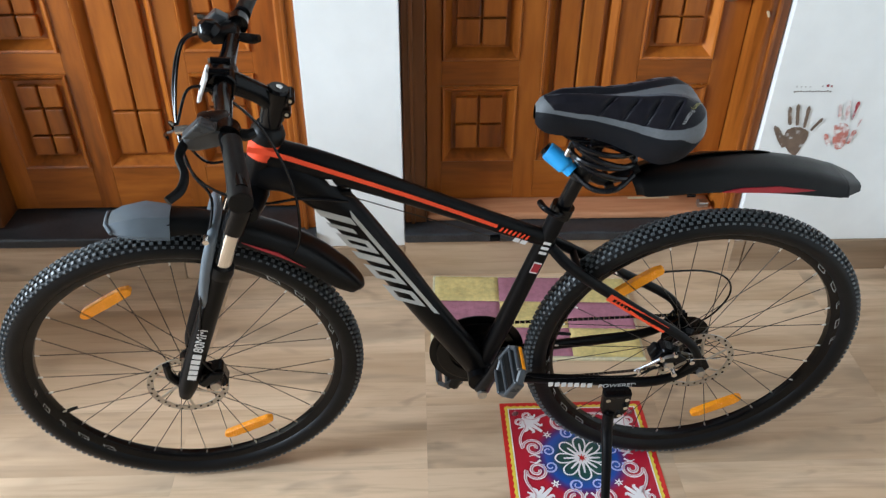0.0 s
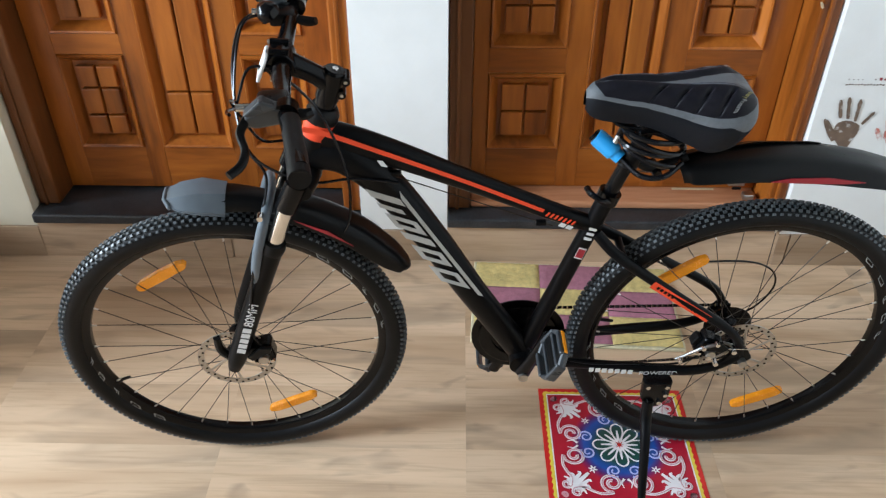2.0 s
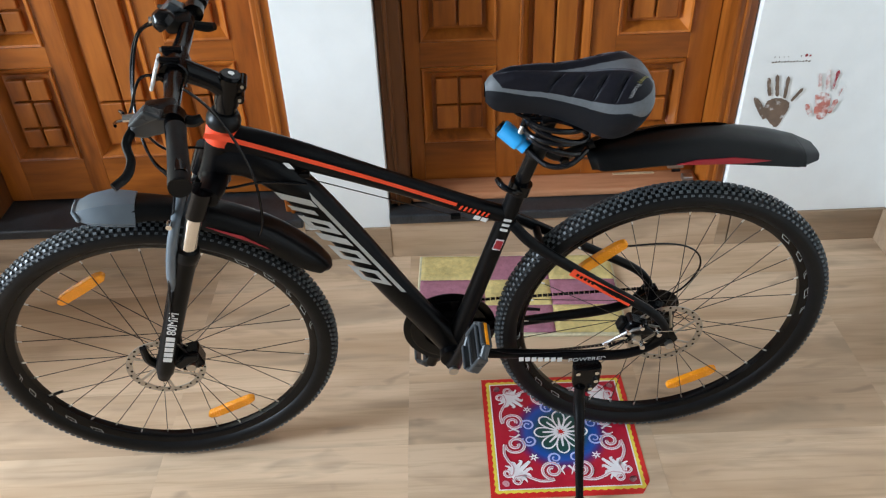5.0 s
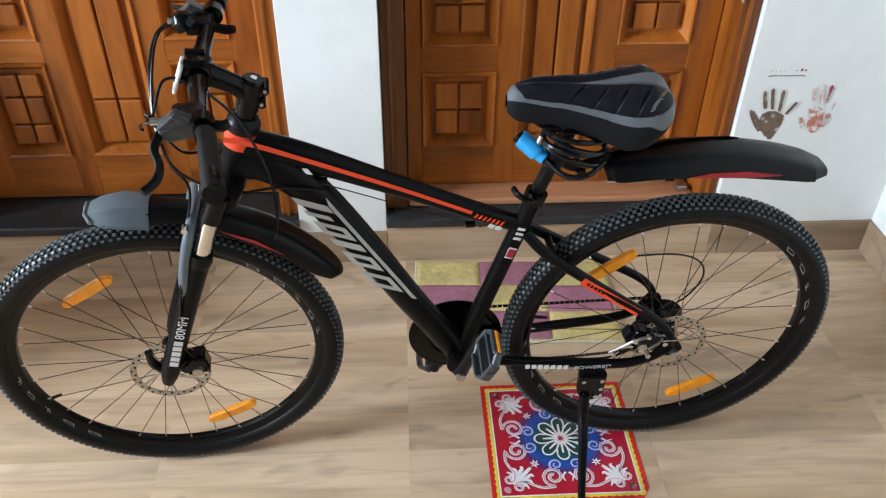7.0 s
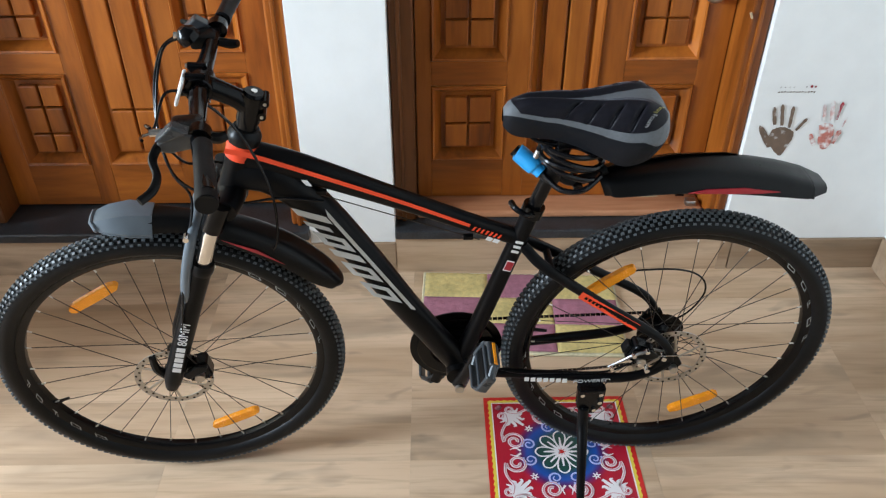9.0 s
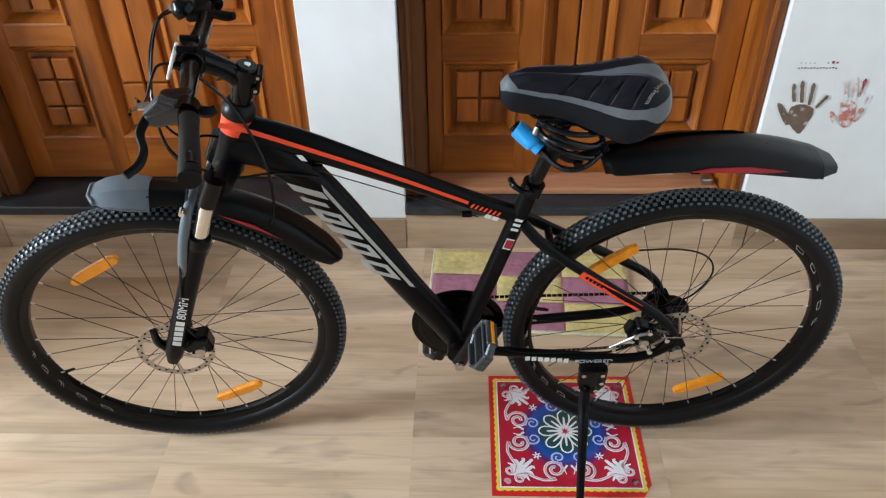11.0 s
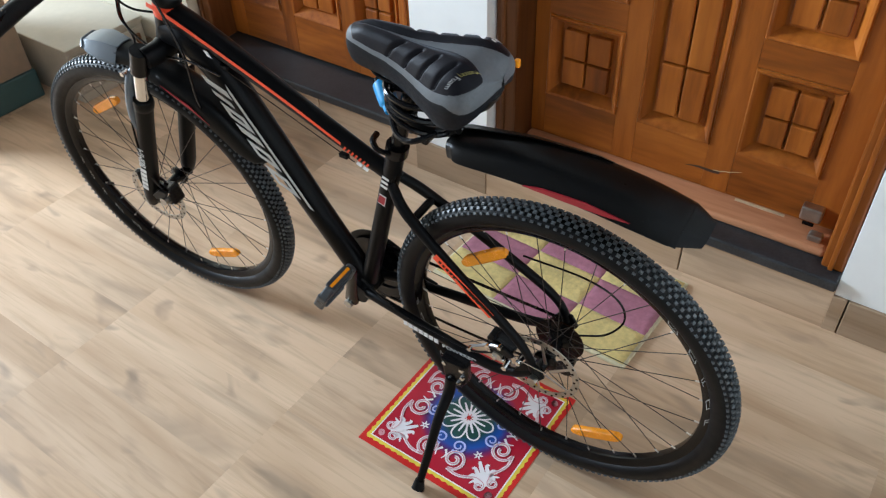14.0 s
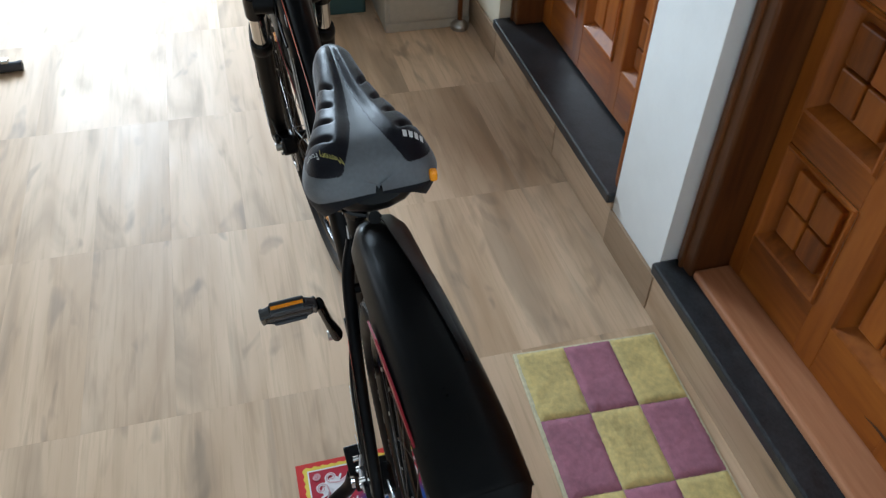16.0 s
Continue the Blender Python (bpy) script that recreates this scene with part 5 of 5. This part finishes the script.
# coiled cable lock hung under the saddle
lock = empty("cable_lock", BIKE, "coiled black cable lock with a bright blue barrel under the saddle", "lock")
coil = []
for k in range(0, 4 * 14 + 1):
    a = 2 * math.pi * k / 14
    coil.append((-0.255 + 0.056 * math.cos(a), 0.046 * math.sin(a), 0.884 - 0.0125 * k / 14 - 0.012 * math.sin(a * 0.5 + 1) - 0.10 * (0.056 * math.cos(a)) * 2, 0.0052))
part("cable", tube(coil, 8, 3), M_CABLE, lock, smooth=True)
part("cable_tail", tube([(-0.205, -0.030, 0.826, 0.0052), (-0.24, -0.052, 0.812, 0.0052), (-0.278, -0.042, 0.808, 0.0052), (-0.310, -0.009, 0.824, 0.0052)], 8, 6), M_CABLE, lock, smooth=True)
part("cable_loop", tube([(-0.316, 0.004, 0.858, 0.0050), (-0.306, 0.004, 0.885, 0.0050), (-0.280, 0.0, 0.898, 0.0050), (-0.245, -0.026, 0.884, 0.0050), (-0.21, -0.03, 0.868, 0.005)], 8, 6), M_CABLE, lock, smooth=True)
barrel = part("barrel", tube([(-0.350, 0.022, 0.849, 0.0150), (-0.345, 0.019, 0.846, 0.0168), (-0.322, 0.001, 0.832, 0.0168), (-0.318, -0.002, 0.829, 0.0150)], 18, 3), M_BLUE, lock, "bright blue plastic lock barrel", True)
part("collar", tube([(-0.320, -0.001, 0.831, 0.0130), (-0.308, -0.010, 0.823, 0.0122)], 16, 1, straight=True), M_BLUE, lock, smooth=True)
part("keyhole_cap", tube([(-0.350, 0.022, 0.849, 0.0125), (-0.354, 0.025, 0.852, 0.0120)], 16, 1, straight=True), M_GLOSS, lock, smooth=True)
part("ferrule", tube([(-0.322, 0.002, 0.842, 0.0055), (-0.314, 0.004, 0.862, 0.0055)], 10, 1, straight=True), M_STEEL, lock, smooth=True)

# ---- things on the floor and the walls ----
rug = empty("doormat", pose(-0.053, 0.520, 0, 0, 0, -2.6), "tufted doormat chequered in olive yellow and dusty purple", "doormat")
part("backing", box(-0.296, 0.296, -0.182, 0.182, 0.0, 0.009, 0.003), M_MATEDGE, rug)


def pile(x0, x1, y0, y1, seed):
    rng = random.Random(seed)
    n, m = 26, 18
    verts, faces = [], []
    for i in range(n + 1):
        for j in range(m + 1):
            ed = min(i, n - i, j, m - j)
            z = 0.006 + (0.0055 if ed == 0 else 0.010 + rng.uniform(-0.0014, 0.0014) - (0.0015 if ed == 1 else 0))
            verts.append((x0 + (x1 - x0) * i / n + (rng.uniform(-0.001, 0.001)), y0 + (y1 - y0) * j / m + rng.uniform(-0.001, 0.001), z))
    for i in range(n):
        for j in range(m):
            a = i * (m + 1) + j
            faces.append((a, a + m + 1, a + m + 2, a + 1))
    return verts, faces


for i in range(3):
    for j in range(3):
        wx, wy = 0.578 / 3, 0.350 / 3
        xa, ya = -0.289 + wx * i, -0.175 + wy * j
        yel = (i + j) % 2 == 0
        part("pile_square", pile(xa + 0.0006, xa + wx - 0.0006, ya + 0.0006, ya + wy - 0.0006, i * 7 + j), M_YELLOW if yel else M_PURPLE, rug, smooth=True)


# floor sticker with a scrolled pattern
def sticker_ground():
    m = mat("printed crimson ground", (0.33, 0.012, 0.03), 0.35, vary=0.12, scale=60)
    nt, n = m.node_tree, m.node_tree.nodes
    b = n["Principled BSDF"]
    tc, ln = n.new("ShaderNodeTexCoord"), n.new("ShaderNodeVectorMath")
    ln.operation = "LENGTH"
    nt.links.new(tc.outputs["Object"], ln.inputs[0])
    rp = n.new("ShaderNodeValToRGB")
    e = rp.color_ramp.elements
    e[0].position, e[0].color = 0.0, (0.010, 0.050, 0.030, 1)
    e[1].position, e[1].color = 0.116, (0.43, 0.012, 0.030, 1)
    e.new(0.055).color = (0.010, 0.060, 0.050, 1)
    e.new(0.075).color = (0.010, 0.065, 0.28, 1)
    e.new(0.084).color = (0.012, 0.075, 0.33, 1)
    e.new(0.098).color = (0.09, 0.02, 0.12, 1)
    nt.links.new(ln.outputs["Value"], rp.inputs[0])
    nt.links.new(rp.outputs[0], b.inputs["Base Color"])
    return m


M_STRED = mat("printed scarlet edge", (0.60, 0.022, 0.018), 0.35, vary=0.08)
M_STYEL = mat("printed yellow edge", (0.75, 0.55, 0.06), 0.35, vary=0.08)
M_STWHT = mat("printed off-white line", (0.78, 0.72, 0.72), 0.35, vary=0.06)
M_STPINK = mat("printed rose line", (0.62, 0.30, 0.32), 0.35, vary=0.1)
M_STLIL = mat("printed pale lilac line", (0.42, 0.45, 0.75), 0.35, vary=0.08)
sticker = empty("floor_sticker", pose(0, 0, 0), "glossy red floor sticker printed with white scrolls and a flower", "floor sticker")
S = 0.182
part("sheet", ([(-S, -S - 0.003, 0.0008), (S - 0.022, -S - 0.003, 0.0008), (S, -S + 0.030, 0.0008), (S, S, 0.0008), (-S, S, 0.0008), (-S, -S - 0.003, 0.0001), (S - 0.022, -S - 0.003, 0.0001), (S, -S + 0.030, 0.0001), (S, S, 0.0001), (-S, S, 0.0001)], [(0, 1, 2, 3, 4), (5, 6, 7, 8, 9), (0, 1, 6, 5), (1, 2, 7, 6), (2, 3, 8, 7), (3, 4, 9, 8), (4, 0, 5, 9)]), M_STRED, sticker)


def flat_ring(a, b, z, wob=0.0):
    verts, faces, n = [], [], 40
    for q in range(4):
        for i in range(n):
            f = -1 + 2 * i / n
            w = wob * (1 if i % 2 else -1)
            for r in (a + w, b):
                p = Vector((f * r, -r, 0))
                p.rotate(Euler((0, 0, q * math.pi / 2)))
                verts.append((p.x, p.y, z))
    t = 4 * n
    for i in range(t):
        k = (i + 1) % t
        faces.append((2 * i, 2 * k, 2 * k + 1, 2 * i + 1))
    return verts, faces


part("yellow_border", flat_ring(0.171, 0.160, 0.0011, 0.0016), M_STYEL, sticker)
part("white_border", flat_ring(0.1630, 0.1600, 0.0014), M_STWHT, sticker)
part("ground_panel", ([(-0.160, -0.160, 0.0011), (0.160, -0.160, 0.0011), (0.160, 0.160, 0.0011), (-0.160, 0.160, 0.0011)], [(0, 1, 2, 3)]), sticker_ground(), sticker, "crimson ground shading to blue and green at the centre")


LAYER = itertools.cycle([0.0015 + 0.00007 * k for k in range(14)])


def ribbon(pts, w0, w1, n=8):
    z = next(LAYER)
    P = [np.array(p, float) for p in smooth_line([(*p, 0) for p in pts], n)]
    verts, faces = [], []
    for i, p in enumerate(P):
        a, b = P[max(i - 1, 0)], P[min(i + 1, len(P) - 1)]
        d = b - a
        d = d / (np.linalg.norm(d) + 1e-9)
        f = i / (len(P) - 1)
        w = (w0 + (w1 - w0) * f) * 0.5
        verts += [(p[0] - d[1] * w, p[1] + d[0] * w, z), (p[0] + d[1] * w, p[1] - d[0] * w, z)]
    for i in range(len(P) - 1):
        faces.append((2 * i, 2 * i + 1, 2 * i + 3, 2 * i + 2))
    return verts, faces


def spiral(cx, cy, r, start, turns, sign):
    return [(cx + r * (1 - 0.78 * k / 18) * math.cos(start + sign * turns * 2 * math.pi * k / 18), cy + r * (1 - 0.78 * k / 18) * math.sin(start + sign * turns * 2 * math.pi * k / 18)) for k in range(19)]


def turned(vf, ang, flip=False):
    c, s = math.cos(ang), math.sin(ang)
    vs = [(-x if flip else x, y, z) for x, y, z in vf[0]]
    return [(x * c - y * s, x * s + y * c, z) for x, y, z in vs], vf[1]


for k in range(8):
    a = 2 * math.pi * k / 8
    part("petal", turned(ribbon([(0.006, 0.0), (0.030, 0.012), (0.054, 0.013), (0.064, 0.0), (0.054, -0.013), (0.030, -0.012), (0.006, 0.0)], 0.004, 0.004, 5), a), M_STWHT, sticker)
    part("petal_core", turned(ribbon([(0.010, 0.0), (0.030, 0.0), (0.044, 0.0)], 0.007, 0.004, 3), a), M_STWHT, sticker)
    part("flower_dash", turned(ribbon([(0.0, 0.0), (0.006, 0.0), (0.011, 0.0)], 0.0028, 0.0014, 2), a), M_STRED, sticker)
for q in range(4):
    a = q * math.pi / 2
    for fl in (False, True):
        for w0, w1, mm, dz in ((0.0085, 0.0055, M_STWHT, 0.0), (0.0028, 0.0014, M_STPINK, 0.0010)):
            sc = ribbon(spiral(0.034, -0.112, 0.027, -1.6, 1.55, 1)[::-1] + [(0.060, -0.142), (0.082, -0.134), (0.100, -0.124), (0.116, -0.126)] + spiral(0.116, -0.138, 0.0125, 1.57, 1.2, -1)[1:], w0, w1, 3)
            part("scroll", turned(([(x, y, z + dz) for x, y, z in sc[0]], sc[1]), a, fl), mm, sticker)
        part("curl", turned(ribbon(spiral(0.024, -0.078, 0.018, -2.0, 1.5, 1), 0.0055, 0.003, 3), a, fl), M_STLIL, sticker)
        part("rosette", turned(ribbon(spiral(0.145, -0.147, 0.008, 0.5, 1.2, 1), 0.005, 0.004, 2), a, fl), M_STPINK, sticker)
        part("tendril", turned(ribbon([(0.004, -0.100), (0.012, -0.112), (0.008, -0.126)], 0.006, 0.002, 4), a, fl), M_STWHT, sticker)
    b = a + math.pi / 4
    for da, ln in ((-1.35, 0.034), (-0.9, 0.040), (-0.45, 0.046), (0.0, 0.056), (0.45, 0.046), (0.9, 0.040), (1.35, 0.034)):
        c, s = math.cos(da), math.sin(da)
        part("leaf", turned(ribbon([(0.184 - 0.02 * abs(s), 0.004 * s), (0.178 - ln * 0.55 * c, ln * 0.50 * s), (0.172 - ln * 0.90 * c, ln * 0.66 * s), (0.176 - ln * 0.98 * c, ln * 1.02 * s)], 0.0150, 0.003, 4), b), M_STWHT, sticker)
    for k in range(6):
        part("star_ray", turned((lambda vf: ([(x + 0.104, y, z) for x, y, z in vf[0]], vf[1]))(turned(ribbon([(0.002, 0), (0.006, 0), (0.011, 0)], 0.005, 0.002, 2), k * math.pi / 3)), b), M_STWHT, sticker)


# paint prints and a line of small marks on the white wall
def patchy_paint(name, colour, cover):
    m = mat(name, colour, 0.7, vary=0.25, scale=70)
    nt, n = m.node_tree, m.node_tree.nodes
    b = n["Principled BSDF"]
    src = b.inputs["Base Color"].links[0].from_socket
    no, mr, mix, tc = n.new("ShaderNodeTexNoise"), n.new("ShaderNodeMapRange"), n.new("ShaderNodeMix"), n.new("ShaderNodeTexCoord")
    no.inputs["Scale"].default_value, no.inputs["Detail"].default_value = 55, 6
    nt.links.new(tc.outputs["Object"], no.inputs["Vector"])
    mr.inputs[1].default_value, mr.inputs[2].default_value = cover - 0.1, cover + 0.1
    nt.links.new(no.outputs[0], mr.inputs[0])
    mix.data_type = "RGBA"
    nt.links.new(mr.outputs[0], mix.inputs["Factor"])
    nt.links.new(src, mix.inputs["A"])
    mix.inputs["B"].default_value = (0.78, 0.76, 0.74, 1)
    nt.links.new(mix.outputs["Result"], b.inputs["Base Color"])
    return m


M_BROWNP = patchy_paint("brown print paint", (0.155, 0.100, 0.068), 0.66)
M_REDP = patchy_paint("red print paint", (0.52, 0.17, 0.13), 0.52)
M_PINKP = patchy_paint("faint pink print paint", (0.60, 0.36, 0.33), 0.47)
M_DEEPP = patchy_paint("deep red print paint", (0.30, 0.02, 0.03), 0.68)


def blob(pts, seed, rough=0.0022, proud=0.0012):
    rng = random.Random(seed)
    P = smooth_line([(x, z, 0) for x, z in pts] + [(pts[0][0], pts[0][1], 0)], 6)[:-1]
    y = FACE - proud
    return [(p[0] + rng.uniform(-rough, rough), y, p[1] + rng.uniform(-rough, rough)) for p in P], [tuple(range(len(P)))]


def digit(base, tip, w0, w1):
    """A finger-wide smear from base to tip, a little swollen at the tip."""
    (x0, z0), (x1, z1) = base, tip
    ln = math.hypot(x1 - x0, z1 - z0)
    nx, nz, tx, tz = (z1 - z0) / ln, -(x1 - x0) / ln, (x1 - x0) / ln, (z1 - z0) / ln
    rows = ((0.0, w0 * 0.8), (0.35, w0), (0.6, w0 * 0.92), (0.88, w1))
    left = [(x0 + (x1 - x0) * f - nx * w, z0 + (z1 - z0) * f - nz * w) for f, w in rows]
    right = [(x0 + (x1 - x0) * f + nx * w, z0 + (z1 - z0) * f + nz * w) for f, w in rows]
    return left + [(x1 + tx * w1 * 0.4, z1 + tz * w1 * 0.4)] + right[::-1]


def print_mark(label, palm, m_palm, digits):
    th = empty("paint_print", pose(0, 0, 0), label, "wall mark")
    part("palm", blob(palm, 3, 0.0012), m_palm, th)
    for k, (base, tip, w0, w1, m) in enumerate(digits):
        part("digit_mark", blob(digit(base, tip, w0 * 0.82, w1 * 0.80), 10 + k, 0.0007, 0.0018 + 0.0003 * k), m, th)
    return th


print_mark("brown paint print with five spread digits on the white wall",
           [(0.656, 0.492), (0.678, 0.500), (0.711, 0.490), (0.720, 0.471), (0.711, 0.438), (0.697, 0.408), (0.672, 0.427), (0.650, 0.462)], M_BROWNP,
           [((0.660, 0.438), (0.618, 0.503), 0.0115, 0.0085, M_BROWNP), ((0.658, 0.508), (0.644, 0.561), 0.0065, 0.0070, M_BROWNP), ((0.679, 0.506), (0.666, 0.569), 0.0062, 0.0066, M_BROWNP),
            ((0.701, 0.499), (0.698, 0.563), 0.0060, 0.0068, M_BROWNP), ((0.722, 0.490), (0.745, 0.526), 0.0055, 0.0060, M_BROWNP)])
print_mark("faded red paint print with five spread digits on the white wall",
           [(0.786, 0.504), (0.803, 0.512), (0.827, 0.502), (0.834, 0.472), (0.832, 0.438), (0.815, 0.427), (0.796, 0.449), (0.791, 0.479)], M_REDP,
           [((0.788, 0.440), (0.768, 0.476), 0.0080, 0.0075, M_REDP), ((0.796, 0.517), (0.784, 0.570), 0.0060, 0.0062, M_PINKP), ((0.818, 0.516), (0.804, 0.581), 0.0075, 0.0078, M_PINKP),
            ((0.830, 0.523), (0.833, 0.575), 0.0042, 0.0068, M_DEEPP), ((0.852, 0.500), (0.858, 0.531), 0.0030, 0.0034, M_PINKP), ((0.838, 0.447), (0.849, 0.488), 0.0075, 0.0085, M_REDP)])
marks = empty("caption_marks", pose(0, 0, 0), "two short rows of tiny brown painted marks on the wall", "wall mark")
for k in range(13):
    xx, zz = 0.644 + 0.0082 * k, 0.605 + 0.0008 * ((k * 7) % 3 - 1)
    part("mark", blob([(xx, zz), (xx + 0.0046, zz + 0.0008), (xx + 0.0040, zz + 0.0038), (xx, zz + 0.0034)], 40 + k, 0.0007), M_BROWNP, marks)
for k, (xx, w, m) in enumerate(((0.647, 0.003, M_BROWNP), (0.660, 0.002, M_BROWNP), (0.672, 0.002, M_BROWNP), (0.684, 0.002, M_BROWNP), (0.718, 0.003, M_BROWNP), (0.730, 0.006, M_DEEPP), (0.742, 0.004, M_DEEPP))):
    part("mark", blob([(xx, 0.620), (xx + w, 0.620), (xx + w, 0.620 + w + 0.001), (xx, 0.620 + w)], 60 + k, 0.0006), m, marks)

# ---- far end: a cream cabinet, a round foot, a cardboard box ----
cab = empty("low_cabinet", pose(-2.20, 0.55, 0), "low cream board chest standing on the tiled floor", "chest")
part("carcass", box(-0.225, 0.225, -0.165, 0.165, 0.0, 0.196, 0.005), M_CREAM_SHADED, cab)
part("top_board", box(-0.232, 0.234, -0.172, 0.170, 0.1965, 0.214, 0.004), M_CREAM_SHADED, cab)
part("side_panel", box(0.2255, 0.234, -0.150, 0.150, 0.045, 0.180, 0.003), M_CREAM_SHADED, cab)
part("plinth", box(0.2255, 0.231, -0.165, 0.165, 0.0, 0.036, 0.002), M_CREAM_SHADED, cab)
stand = empty("round_stand", pose(-1.955, 0.672, 0), "short dark post on a small round metal foot", "stand")
part("foot", tube([(0, 0, 0.0, 0.034), (0, 0, 0.018, 0.034), (0, 0, 0.030, 0.022), (0, 0, 0.036, 0.010)], 18, 2), M_STEEL, stand, smooth=True)
part("pole", rod((0, 0, 0.02), (0, 0, 0.16), 0.010, 10), M_JAMB, stand, smooth=True)
crate = empty("storage_box", pose(-2.36, 0.13, 0), "tall brown cardboard carton with a dull teal base on the floor", "box")
part("base_tray", box(-0.205, 0.205, -0.215, 0.215, 0.0, 0.11, 0.006), M_TEAL, crate, "dull teal base")
part("box_body", box(-0.198, 0.198, -0.208, 0.208, 0.111, 0.78, 0.004), M_CARD, crate)
part("lid_flap", box(-0.200, 0.200, -0.210, -0.003, 0.781, 0.786, 0.001), M_CARD, crate)
part("lid_flap", box(-0.200, 0.200, 0.003, 0.210, 0.781, 0.786, 0.001), M_CARD, crate)
stool = empty("floor_rack", pose(-2.05, -0.95, 0), "dark metal rack foot with a small steel bracket", "rack")
part("rack_bar", tube([(0.075, 0.045, 0.018, 0.0165), (0.080, -0.08, 0.018, 0.018), (0.085, -0.45, 0.018, 0.018)], 10, 4), M_DARKGREY, stool, smooth=True)
part("cap", rod((0.074, 0.043, 0.018), (0.0735, 0.054, 0.018), 0.0178, 12), M_DARKGREY, stool, smooth=True)
part("bracket", box(0.058, 0.086, -0.010, 0.014, 0.033, 0.046, 0.003), M_STEEL, stool, "small steel bracket")
part("upright", rod((0.084, -0.40, 0.02), (0.084, -0.40, 0.8), 0.014, 10), M_DARKGREY, stool, smooth=True)
